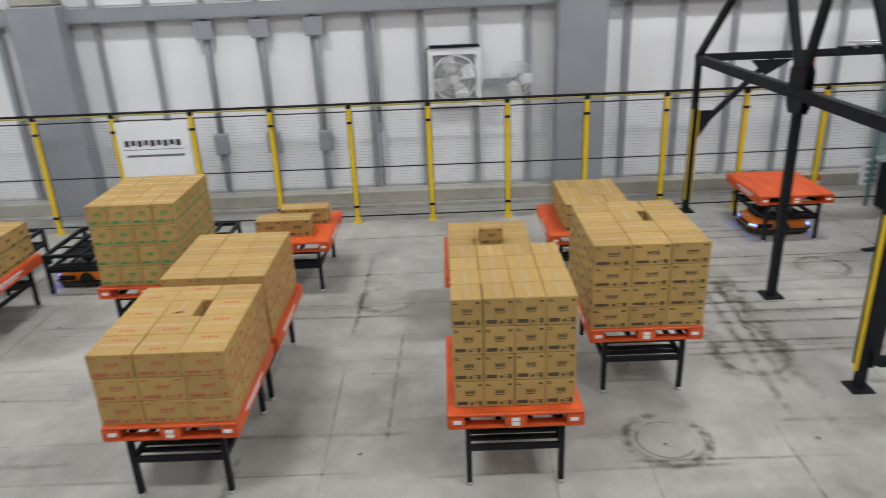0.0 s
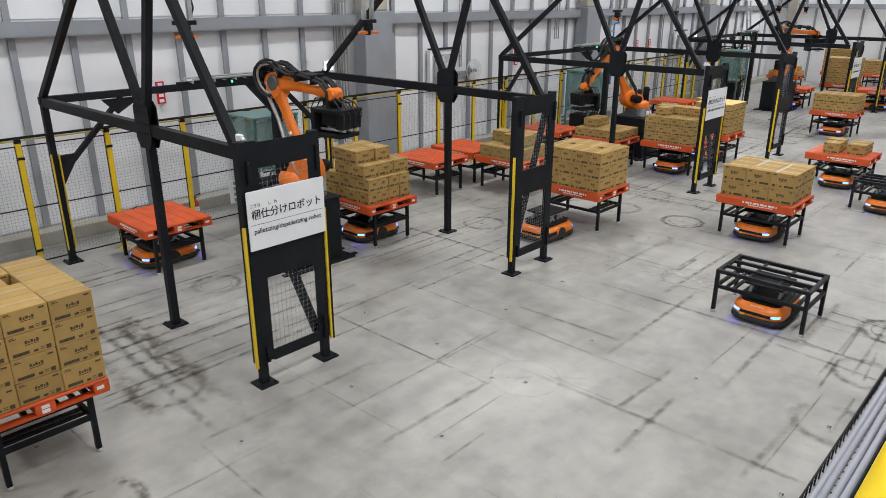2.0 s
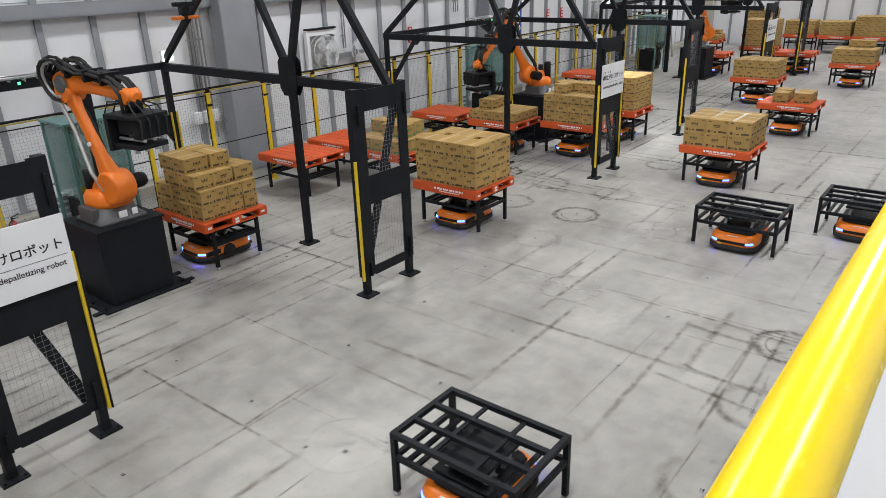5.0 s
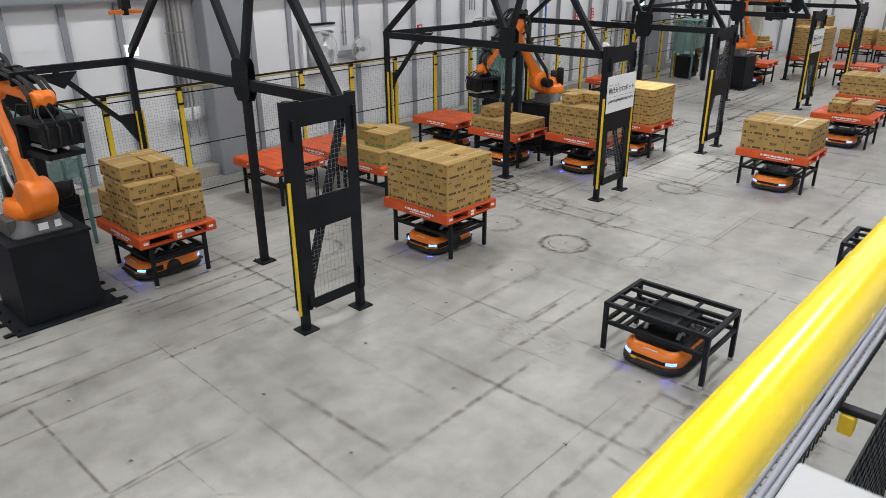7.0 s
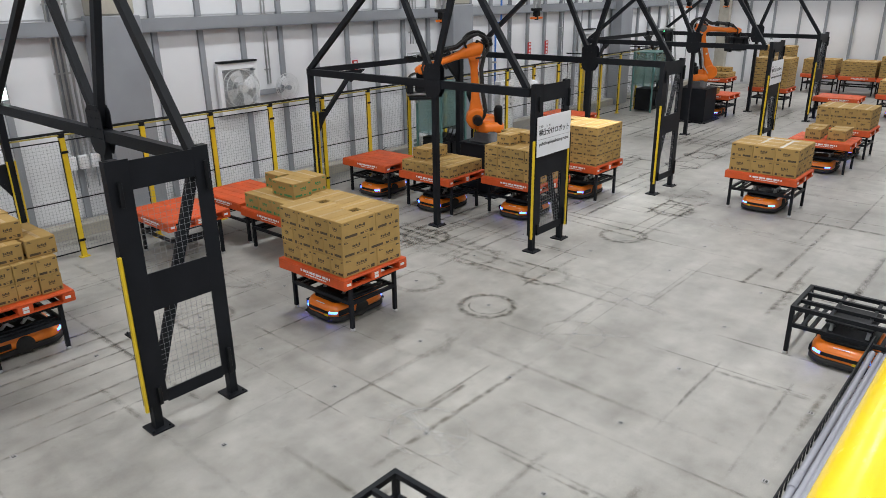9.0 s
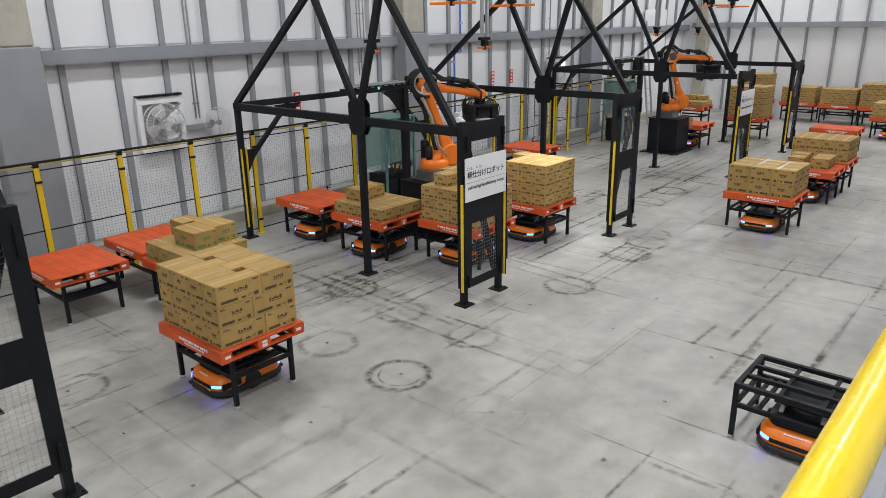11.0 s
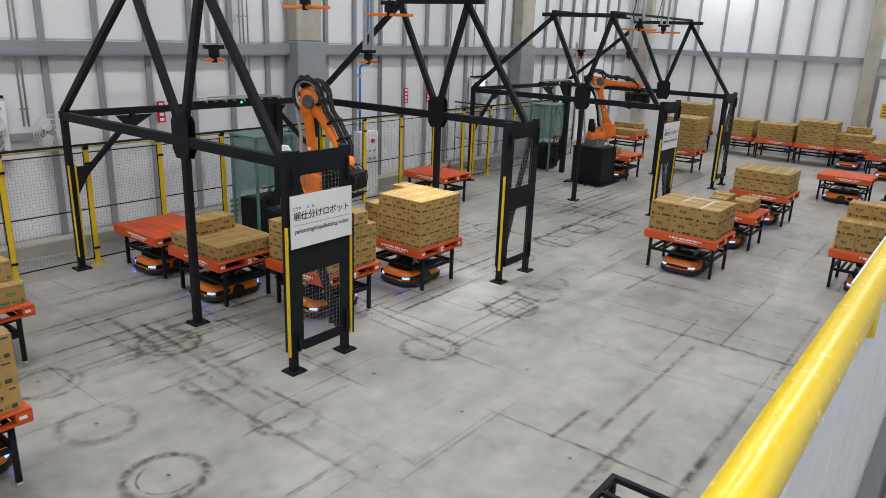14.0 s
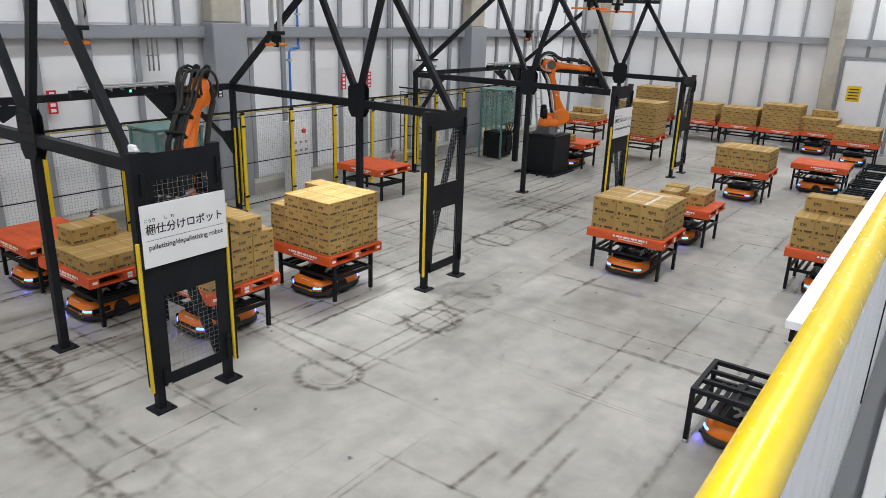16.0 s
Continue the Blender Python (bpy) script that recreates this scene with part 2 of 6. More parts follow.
def tube(bm, pts, r, n=10, mi=0, caps=True):
    """A round bar or hose along points."""
    pts = [Vector(p) for p in pts]
    rings = []
    u = None
    for i, p in enumerate(pts):
        d = (pts[min(i + 1, len(pts) - 1)] - pts[max(i - 1, 0)]).normalized()
        if u is None:
            u = d.orthogonal().normalized()
        u = (u - d * u.dot(d)).normalized()
        v = d.cross(u)
        rr = r[i] if isinstance(r, (list, tuple)) else r
        rings.append([bm.verts.new(p + (u * math.cos(a) + v * math.sin(a)) * rr) for a in (2 * math.pi * k / n for k in range(n))])
    for a, b in zip(rings, rings[1:]):
        for k in range(n):
            f = bm.faces.new((a[k], a[(k + 1) % n], b[(k + 1) % n], b[k]))
            f.smooth, f.material_index = True, mi
    if caps:
        bm.faces.new(rings[0][::-1]).material_index = mi
        bm.faces.new(rings[-1]).material_index = mi


def prism(bm, poly, a, b, axis="y", mi=0):
    """A flat outline pushed from a to b along an axis; the outline is (x, z) for y, (y, z) for x, (x, y) for z."""
    def at(p, t):
        return {"y": (p[0], t, p[1]), "x": (t, p[0], p[1]), "z": (p[0], p[1], t)}[axis]
    va = [bm.verts.new(at(p, a)) for p in poly]
    vb = [bm.verts.new(at(p, b)) for p in poly]
    n = len(poly)
    bm.faces.new(va).material_index = mi
    bm.faces.new(vb[::-1]).material_index = mi
    for k in range(n):
        bm.faces.new((va[k], vb[k], vb[(k + 1) % n], va[(k + 1) % n])).material_index = mi


def rring(w, d, r, n=5):
    """A rounded rectangle outline, w by d, centred."""
    out = []
    for cx, cy, a0 in ((1, 1, 0), (-1, 1, 90), (-1, -1, 180), (1, -1, 270)):
        for k in range(n + 1):
            a = radians(a0 + 90 * k / n)
            out.append((cx * (w / 2 - r) + r * math.cos(a), cy * (d / 2 - r) + r * math.sin(a)))
    return out


def loft(bm, rings, mi=0, cap=True, smooth=True):
    """Skin between outlines given as lists of (x, y, z)."""
    vs = [[bm.verts.new(p) for p in ring] for ring in rings]
    n = len(vs[0])
    for a, b in zip(vs, vs[1:]):
        for k in range(n):
            f = bm.faces.new((a[k], a[(k + 1) % n], b[(k + 1) % n], b[k]))
            f.material_index, f.smooth = mi, smooth
    if cap:
        bm.faces.new(vs[0][::-1]).material_index = mi
        bm.faces.new(vs[-1]).material_index = mi


def mesh_of(name, bm, mats):
    bmesh.ops.recalc_face_normals(bm, faces=bm.faces)
    me = bpy.data.meshes.new(name)
    bm.to_mesh(me)
    bm.free()
    for m in mats if isinstance(mats, (list, tuple)) else [mats]:
        me.materials.append(m)
    return me


def part(name, bm, mats, parent, label=""):
    """Links a bmesh (or a mesh) as one object under a thing or a part."""
    me = bm if isinstance(bm, bpy.types.Mesh) else mesh_of(name, bm, mats)
    ob = new(name, me)
    ob.parent = parent
    if label:
        ob["label"] = label
    return ob


def thing(name, label, category, group="", m=None):
    ob = new(name)
    ob.empty_display_size = 0.1
    if m is not None:
        ob.matrix_world = m
    return tagged(ob, label, category, group)


def solid(name, bm, mats, label, category="", kind="structure", m=None):
    ob = new(name, mesh_of(name, bm, mats))
    if m is not None:
        ob.matrix_world = m
    return tagged(ob, label, category, kind=kind)


def lettering(name, body, size, material, parent, m, label=""):
    """Flat lettering with a little thickness, as a mesh under its board."""
    cu = bpy.data.curves.new(name, "FONT")
    cu.offset = size * 0.012
    cu.body, cu.size, cu.align_x, cu.align_y, cu.extrude = body, size, "CENTER", "CENTER", 0.001
    tmp = bpy.data.objects.new(name, cu)
    scene.collection.objects.link(tmp)
    bpy.context.view_layer.update()
    me = bpy.data.meshes.new_from_object(tmp.evaluated_get(bpy.context.evaluated_depsgraph_get()))
    bpy.data.objects.remove(tmp)
    me.materials.clear()
    me.materials.append(material)
    ob = part(name, me, None, parent, label)
    ob.matrix_basis = m
    return ob


# ---- the hall ----
WALL_Y, END_X, FENCE_Y = 13.95, 42.0, 12.38


def wire_grid(bm, x0, x1, z0, z1, y, pitch=0.05, w=0.0026, axis="x"):
    """Welded wire: thin upright and level bars."""
    n = max(1, round((x1 - x0) / pitch))
    for k in range(n + 1):
        x = x0 + (x1 - x0) * k / n
        p, q = ((x, y, z0), (x, y, z1)) if axis == "x" else ((y, x, z0), (y, x, z1))
        beam(bm, p, q, w, w)
    n = max(1, round((z1 - z0) / pitch))
    for k in range(n + 1):
        z = z0 + (z1 - z0) * k / n
        p, q = ((x0, y, z), (x1, y, z)) if axis == "x" else ((y, x0, z), (y, x1, z))
        beam(bm, p, q, w, w)


def hall():
    bm = bmesh.new()
    box(bm, -16, END_X + 0.2, -4.2, WALL_Y + 0.2, -0.3, 0)
    solid("floor", bm, FLOOR, "worn grey concrete warehouse floor with tyre marks", "floor")
    bm = bmesh.new()
    box(bm, -16, END_X + 0.2, -4.2, WALL_Y + 0.2, CEIL, CEIL + 0.2)
    for k in range(12):
        x = -13 + k * 5.03
        box(bm, x - 0.12, x + 0.12, -4, WALL_Y, CEIL - 0.5, CEIL - 0.004)
    solid("ceiling", bm, WHITE_WALL, "white warehouse ceiling with steel beams", "ceiling")
    # north wall: white panels between grey studs
    bm = bmesh.new()
    box(bm, -16, END_X + 0.2, WALL_Y, WALL_Y + 0.2, 0, CEIL)
    north = solid("wall_north", bm, WHITE_WALL, "white panelled warehouse wall with grey studs", "wall")
    bm = bmesh.new()
    box(bm, -0.49, 0.49, -0.018, 0, 0, 3.55, 0.006)
    low = mesh_of("panel", bm, WHITE_WALL)
    bm = bmesh.new()
    box(bm, -0.49, 0.49, -0.018, 0, 0, 5.1, 0.006)
    high = mesh_of("panel", bm, WHITE_WALL)
    bm = bmesh.new()
    box(bm, -0.045, 0.045, -0.1, 0, 0, 8.9)
    box(bm, -0.058, 0.058, -0.108, -0.1, 0, 8.9)
    stud = mesh_of("stud", bm, GREY_STEEL)
    # nine studs to a bay between the columns
    for bay in range(-2, 5):
        x0 = 2.58 + 10.045 * bay
        for k in range(10):
            xs = x0 + 0.93 + 1.02 * k
            if k < 9 and -15.9 < xs < END_X - 0.2:
                part("stud", stud, None, north).location = (xs, WALL_Y, 0.25)
            if -15.5 < xs - 0.51 < END_X - 0.6:
                for me, z in ((low, 0.25), (high, 3.95)):
                    part("panel", me, None, north).location = (xs - 0.51, WALL_Y - 0.002, z)
    bm = bmesh.new()
    box(bm, -16, END_X, WALL_Y - 0.28, WALL_Y - 0.115, 3.66, 3.7)
    box(bm, -16, END_X, WALL_Y - 0.28, WALL_Y - 0.255, 3.66, 3.92)
    box(bm, -16, END_X, WALL_Y - 0.28, WALL_Y - 0.115, 3.88, 3.92)
    part("wall_beam", bm, GREY_STEEL, north, "grey horizontal steel channel")
    bm = bmesh.new()
    box(bm, -16, END_X, WALL_Y - 0.45, WALL_Y - 0.12, 0, 0.24, 0.012)
    part("kerb", bm, COLCONC, north, "low concrete kerb at the wall foot")
    # end wall
    bm = bmesh.new()
    box(bm, END_X, END_X + 0.2, -4.2, WALL_Y, 0, CEIL)
    east = solid("wall_east", bm, WHITE_WALL, "white panelled end wall with grey studs", "wall")
    bm = bmesh.new()
    box(bm, -0.018, 0, -0.52, 0.52, 0, 3.7, 0.006)
    low = mesh_of("panel", bm, WHITE_WALL)
    bm = bmesh.new()
    box(bm, -0.018, 0, -0.52, 0.52, 0, 5.0, 0.006)
    high = mesh_of("panel", bm, WHITE_WALL)
    bm = bmesh.new()
    box(bm, -0.1, 0, -0.05, 0.05, 0, 8.9)
    stud = mesh_of("stud", bm, GREY_STEEL)
    y = -3.6
    while y < WALL_Y - 0.4:
        part("stud", stud, None, east).location = (END_X, y, 0.1)
        for me, z in ((low, 0.1), (high, 4.0)):
            part("panel", me, None, east).location = (END_X - 0.002, y + 0.55, z)
        y += 1.1
    bm = bmesh.new()
    box(bm, END_X - 0.26, END_X - 0.115, -4, WALL_Y - 0.5, 3.78, 4.0)
    part("wall_beam", bm, GREY_STEEL, east, "grey horizontal steel channel")
    for nm, b in (("wall_west", (-16.2, -16, -4.2, WALL_Y + 0.2)), ("wall_south", (-16, END_X, -4.4, -4.2))):
        bm = bmesh.new()
        box(bm, b[0], b[1], b[2], b[3], 0, CEIL)
        solid(nm, bm, WHITE_WALL, "plain white warehouse wall", "wall")
    # columns: steel casing below, bare concrete above
    for cx in (-7.45, 2.58, 12.63, 22.7, 32.75):
        root = thing("column", "concrete column with grey steel casing on its lower part", "column")
        root["kind"] = "structure"
        bm = bmesh.new()
        box(bm, cx - 0.46, cx + 0.46, 13.38, WALL_Y - 0.11, 0, 4.0, 0.02)
        part("casing", bm, GREY_STEEL, root, "grey painted steel column casing")
        bm = bmesh.new()
        box(bm, cx - 0.4, cx + 0.4, 13.46, WALL_Y - 0.11, 4.0, CEIL - 0.5, 0.03)
        part("shaft", bm, COLCONC, root, "bare concrete column shaft")
    for cx, cy in ((END_X - 0.5, 4.0), (END_X - 0.5, 12.9)):
        bm = bmesh.new()
        box(bm, cx + 0.05, END_X - 0.11, cy - 0.25, cy + 0.25, 0, CEIL - 0.5, 0.03)
        solid("column", bm, COLCONC, "bare concrete column at the end wall", "column")
    bm = bmesh.new()
    box(bm, 37.5, 39.6, WALL_Y - 0.17, WALL_Y - 0.115, 0, 4.6, 0.01)
    solid("door_2", bm, WHITE, "tall white flush door in the long wall", "door")
    # service door in the end wall
    root = thing("door_1", "white steel service door with a yellow notice", "door")
    root["kind"] = "structure"
    bm = bmesh.new()
    for y0, y1, z0, z1 in ((2.14, 2.24, 0.1, 3.4), (3.64, 3.74, 0.1, 3.4), (2.241, 3.639, 3.3, 3.4)):
        box(bm, END_X - 0.16, END_X - 0.11, y0, y1, z0, z1)
    part("door_frame", bm, GREY_STEEL, root)
    bm = bmesh.new()
    box(bm, END_X - 0.14, END_X - 0.11, 2.25, 3.63, 0.1, 3.28, 0.01)
    part("door_leaf", bm, WHITE, root)
    bm = bmesh.new()
    box(bm, END_X - 0.146, END_X - 0.141, 2.95, 3.4, 1.85, 2.4)
    part("notice", bm, YELLOW, root, "yellow warning notice")
    bm = bmesh.new()
    for k in range(4):
        box(bm, END_X - 0.15, END_X - 0.147, 3.01, 3.34, 1.93 + k * 0.11, 1.97 + k * 0.11)
    part("notice_bar", bm, TEXTINK, root)


def walkway():
    """The raised visitors' deck with its parapet and handrail."""
    bm = bmesh.new()
    box(bm, -16, END_X, -4.2, -0.05, 2.55, 2.75)
    solid("walkway_deck", bm, GREY_STEEL, "raised grey walkway deck above the floor", "walkway")
    root = thing("parapet", "white ribbed parapet with a gloss yellow handrail", "railing")
    root["kind"] = "structure"
    y, z = RAIL[-1][1:]
    bm = bmesh.new()
    tube(bm, RAIL, 0.03, 24)
    part("handrail", bm, RAIL_YELLOW, root, "gloss yellow tubular handrail")
    for k in range(28):
        x = -14.4 + k * 2.05
        zz, yy = (4.02, -0.095) if x < 6.2 else (z, y)
        bm = bmesh.new()
        if x < 6.2:
            tube(bm, [(x, yy, zz - 0.02), (x, yy, 3.9), (x, yy - 0.03, 3.8), (x, yy - 0.03, 2.75)], 0.02, 10)
            part("rail_post", bm, WHITE, root, "white tubular rail post")
        else:
            tube(bm, [(x, yy, zz - 0.02), (x, yy, 3.76)], 0.012, 8)
            part("bracket", bm, RAIL_YELLOW, root)
    # ribbed sheets standing below the rail
    for xa, xb, yb in ((-15.9, 5.3, -0.115), (6.62, END_X - 0.5, -0.055)):
        bm = bmesh.new()
        prof = []
        x = xa
        while x < xb - 0.2:
            prof += [(x, yb), (x + 0.19, yb), (x + 0.2, yb + 0.02), (x + 0.235, yb + 0.02), (x + 0.245, yb)]
            x += 0.25
        back = [(p[0], yb + 0.03) for p in prof[::-1]]
        prism(bm, prof + back, 2.75, 3.77, "z")
        part("ribbed_sheet", bm, (SHEET if xa < 0 else WHITE_WALL), root, "white ribbed sheet cladding")
    bm = bmesh.new()
    box(bm, -15.9, 5.3, -0.2, -0.07, 3.772, 3.785, 0.003)
    part("sheet_cap", bm, SHEET, root, "plain grey-white capping strip")
    bm = bmesh.new()
    box(bm, 6.62, END_X - 0.4, -0.2, -0.14, 2.75, 2.87, 0.004)
    part("toe_kerb", bm, WHITE_WALL, root)
    for k in range(9):
        xx = 7.3 + 4 * k
        bm = bmesh.new()
        yb = -0.055
        box(bm, xx, xx + 0.005, yb - 0.006, yb - 0.001, 2.88, 3.75)
        part("panel_joint", bm, BLACK, root)
    # open railing before the sheets: a dark mesh infill between the posts
    bm = bmesh.new()
    wire_grid(bm, 5.34, 6.58, 2.8, 3.5, -0.075, 0.04, 0.004)
    part("mesh_infill", bm, BLACK, root, "black wire mesh infill")["kind"] = "stuff"
    # basket tray with grey conduits, carried on brackets outside the deck edge
    tray = thing("cable_tray", "black wire basket tray carrying four grey conduits", "cable tray")
    tray["kind"] = "structure"
    for k, yy in enumerate((0.172, 0.197, 0.221, 0.244)):
        bm = bmesh.new()
        pts = [(-15.9 + 1.1 * i, yy + 0.004 * math.sin(i * 1.7 + k * 2.1), 2.905 + 0.004 * math.sin(i * 0.9 + k)) for i in range(24)]
        tube(bm, pts, 0.0118, 10)
        part("conduit", bm, CONDUIT, tray, "pale grey cable conduit")
        bm = bmesh.new()
        for xx in (0.6 + 0.23 * k, 4.1 + 0.3 * k, 7.7 + 0.2 * k):
            tube(bm, [(xx, yy, 2.905), (xx + 0.09, yy, 2.905)], 0.0145, 10)
        part("coupling", bm, CONDUIT, tray)
    for yy in (0.152, 0.262):
        bm = bmesh.new()
        tube(bm, [(-15.9, yy, 2.935), (9.5, yy, 2.935)], 0.0035, 6)
        part("edge_wire", bm, BLACK, tray)
    bm = bmesh.new()
    for k in range(250):
        x = -2.0 + k * 0.046
        beam(bm, (x, 0.152, 2.888), (x, 0.262, 2.888), 0.004, 0.004)
        for yy in (0.152, 0.262):
            beam(bm, (x, yy, 2.888), (x + 0.012, yy, 2.937), 0.005, 0.005)
    part("basket_wire", bm, BLACK, tray, "black basket wires")["kind"] = "stuff"
    for x in (-1.4, 0.3, 2.0, 3.66, 5.3, 7.0, 8.7):
        bm = bmesh.new()
        box(bm, x - 0.02, x + 0.02, -0.049, 0.27, 2.86, 2.884, 0.003)
        part("bracket", bm, BLACK, tray)
        bm = bmesh.new()
        box(bm, x - 0.03, x + 0.03, 0.10, 0.15, 2.78, 2.859, 0.004)
        part("clamp", bm, YELLOW, tray, "yellow bracket clamp")
    bm = bmesh.new()
    box(bm, 4.3, 8.6, -0.049, -0.02, 2.58, 2.72, 0.004)
    part("edge_beam", bm, YELLOW, tray, "yellow steel edge beam")
    # white plank-like canopy fixed to the deck edge farther on
    can = thing("deck_canopy", "flat white canopy plate fixed along the deck edge", "canopy")
    can["kind"] = "structure"
    bm = bmesh.new()
    box(bm, 17.06, 33.0, -0.04, 0.5, 2.42, 2.48, 0.004)
    part("plate", bm, WHITE, can, "white flat plate")
    bm = bmesh.new()
    box(bm, 17.1, 33.0, 0.44, 0.47, 2.32, 2.419)
    for yy in (0.1, 0.3):
        tube(bm, [(17.12, yy, 2.3), (17.12, yy, 2.42)], 0.02, 8)
        tube(bm, [(17.1, yy - 0.06, 2.3), (17.1, yy + 0.06, 2.3)], 0.035, 10)
    part("roller_bracket", bm, BLACK, can, "black roller bracket")


def fence():
    """Yellow posts, wire panels and a top rail before the wall."""
    bm = bmesh.new()
    box(bm, -0.043, 0.043, -0.035, 0.035, 0.02, 2.12, 0.004)
    post = mesh_of("post", bm, YELLOW)
    bm = bmesh.new()
    box(bm, -0.047, 0.047, -0.04, 0.04, 2.121, 2.2, 0.006)
    cap = mesh_of("cap", bm, BLACK)
    bm = bmesh.new()
    box(bm, -0.052, 0.052, -0.055, -0.0352, 1.86, 1.9)
    clip_hi = mesh_of("panel_clip", bm, BLACK)
    bm = bmesh.new()
    box(bm, -0.052, 0.052, -0.055, -0.0352, 0.3, 0.34)
    clip_lo = mesh_of("panel_clip", bm, BLACK)
    bm = bmesh.new()
    box(bm, -0.08, 0.08, -0.06, 0.06, 0, 0.02)
    foot = mesh_of("foot_plate", bm, YELLOW)
    bm = bmesh.new()
    wire_grid(bm, 0.04, 1.36, 0.14, 2.06, 0, 0.055)
    grid = mesh_of("wire_panel", bm, GREY_STEEL)
    bm = bmesh.new()
    for z in (0.12, 1.05, 2.07):
        beam(bm, (0.03, 0, z), (1.37, 0, z), 0.018, 0.018)
    for x in (0.045, 1.355):
        beam(bm, (x, 0, 0.12), (x, 0, 2.07), 0.018, 0.018)
    edge = mesh_of("panel_frame", bm, BLACK)
    bm = bmesh.new()
    tube(bm, [(0, 0.02, 2.2), (1.4, 0.02, 2.2)], 0.022, 8)
    rail = mesh_of("top_rail", bm, [BLACK])
    bm = bmesh.new()
    beam(bm, (0.02, -0.012, 2.165), (1.38, -0.012, 2.165), 0.03, 0.022)
    rail2 = mesh_of("cable_duct", bm, mat("dull_yellow_duct", (0.42, 0.34, 0.06), 0.5, vary=0.2, scale=5))
    for k in range(-7, 25):
        x = -0.31 + 1.4 * k
        root = thing("fence_bay", "yellow-posted black wire safety fence bay", "fence", "safety fence bays", pose(x, FENCE_Y, 0))
        for nm, me in (("post", post), ("cap", cap), ("panel_clip", clip_hi), ("panel_clip", clip_lo), ("foot_plate", foot), ("wire_panel", grid), ("panel_frame", edge), ("top_rail", rail), ("cable_duct", rail2)):
            o = part(nm, me, None, root)
            if nm == "wire_panel":
                o["kind"] = "stuff"
    for x in (29.2, 33.45):
        root = thing("fence_bay", "yellow-posted wire fence bay closing off the wall side", "fence", "safety fence bays", pose(x, FENCE_Y + 0.08, 0, 0, 0, 90))
        for nm, me in (("post", post), ("cap", cap), ("foot_plate", foot), ("wire_panel", grid), ("panel_frame", edge), ("top_rail", rail)):
            o = part(nm, me, None, root)
            if nm == "wire_panel":
                o["kind"] = "stuff"
        for nm, me in (("post", post), ("cap", cap), ("foot_plate", foot)):
            part(nm, me, None, root).location = (0.68, 0, 0)


def robot_cell(x0):
    """Charcoal steel portal frame round a robot: posts, ring beam and a W truss on each side."""
    root = thing("cell_frame", "charcoal steel portal frame with W trusses round a robot", "steel frame", "robot cell frames", pose(x0, 0, 0))
    W = 5.72

    def bar(nm, p, q, w, h):
        bm = bmesh.new()
        beam(bm, p, q, w, h)
        return part(nm, bm, CHAR, root)
    for x in (0.06, W):
        s = 1 if x < 1 else -1
        for y in (8.68, 12.3):
            bar("post", (x, y, 0.02), (x, y, 2.7), 0.1, 0.1)
            bm = bmesh.new()
            box(bm, x - 0.13, x + 0.13, y - 0.13, y + 0.13, 0, 0.02)
            for dx in (-0.1, 0.1):
                for dy in (-0.1, 0.1):
                    tube(bm, [(x + dx, y + dy, 0.02), (x + dx, y + dy, 0.045)], 0.012, 6)
            part("base_plate", bm, CHAR, root)
        bar("side_beam", (x, 6.55, 2.74), (x, 12.35, 2.74), 0.1, 0.14)
        nodes = [(12.3, 2.8), (9.75, 4.86), (8.7, 2.84), (8.06, 4.86), (6.62, 2.8)]
        for (ya, za), (yb, zb) in zip(nodes, nodes[1:]):
            bar("diagonal", (x, ya, za), (x, yb, zb), 0.09, 0.1)
        bar("top_chord", (x, 7.7, 4.9), (x, 10.1, 4.9), 0.1, 0.1)
        bm = bmesh.new()
        for sx in (-0.062, 0.054):
            prism(bm, [(8.5, 2.62), (8.58, 2.5), (8.82, 2.5), (8.9, 2.62), (8.9, 3.02), (8.83, 3.1), (8.57, 3.1), (8.5, 3.02)], x + sx, x + sx + 0.008, "x")
            for yy in (8.57, 8.64, 8.76, 8.83):
                for zz in (2.7, 2.82, 2.95, 3.04):
                    sg = -1 if sx < 0 else 1
                    tube(bm, [(x + sx + (0 if sg < 0 else 0.008), yy, zz), (x + sx + (0 if sg < 0 else 0.008) + sg * 0.01, yy, zz)], 0.011, 6)
        part("gusset", bm, CHAR, root)
        # knee brace at the rear post, with its stiffening plate
        bar("knee_brace", (x + 0.04 * s, 12.3, 1.5), (x + 1.25 * s, 12.3, 2.7), 0.08, 0.08)
        bm = bmesh.new()
        prism(bm, [(x + 0.05 * s, 1.3), (x + 0.05 * s, 1.85), (x + 0.4 * s, 1.85)], 12.27, 12.33, "y")
        part("stiffener", bm, CHAR, root)
        bm = bmesh.new()
        prism(bm, [(x + 0.9 * s, 2.68), (x + 1.6 * s, 2.68), (x + 1.15 * s, 2.42)], 12.27, 12.33, "y")
        part("stiffener", bm, CHAR, root)
        bm = bmesh.new()
        box(bm, x - 0.065, x - 0.052, 12.2, 12.25, 0.25, 1.9)
        box(bm, x + 0.052, x + 0.065, 12.2, 12.25, 0.25, 1.9)
        part("yellow_strip", bm, YELLOW, root, "yellow warning strip")
    bar("rear_beam", (0, 12.3, 2.76), (W, 12.3, 2.76), 0.1, 0.12)
    for y in (8.06, 9.75):
        bar("roof_beam", (0, y, 4.98), (W, y, 4.98), 0.1, 0.06)
    # inner bracket frame that carries the hoses over the robot
    bar("hose_mast", (3.55, 11.0, 0.0), (3.55, 11.0, 2.9), 0.14, 0.14)
    bar("hose_arm", (1.7, 11.0, 2.95), (3.62, 11.0, 2.95), 0.1, 0.12)
    bm = bmesh.new()
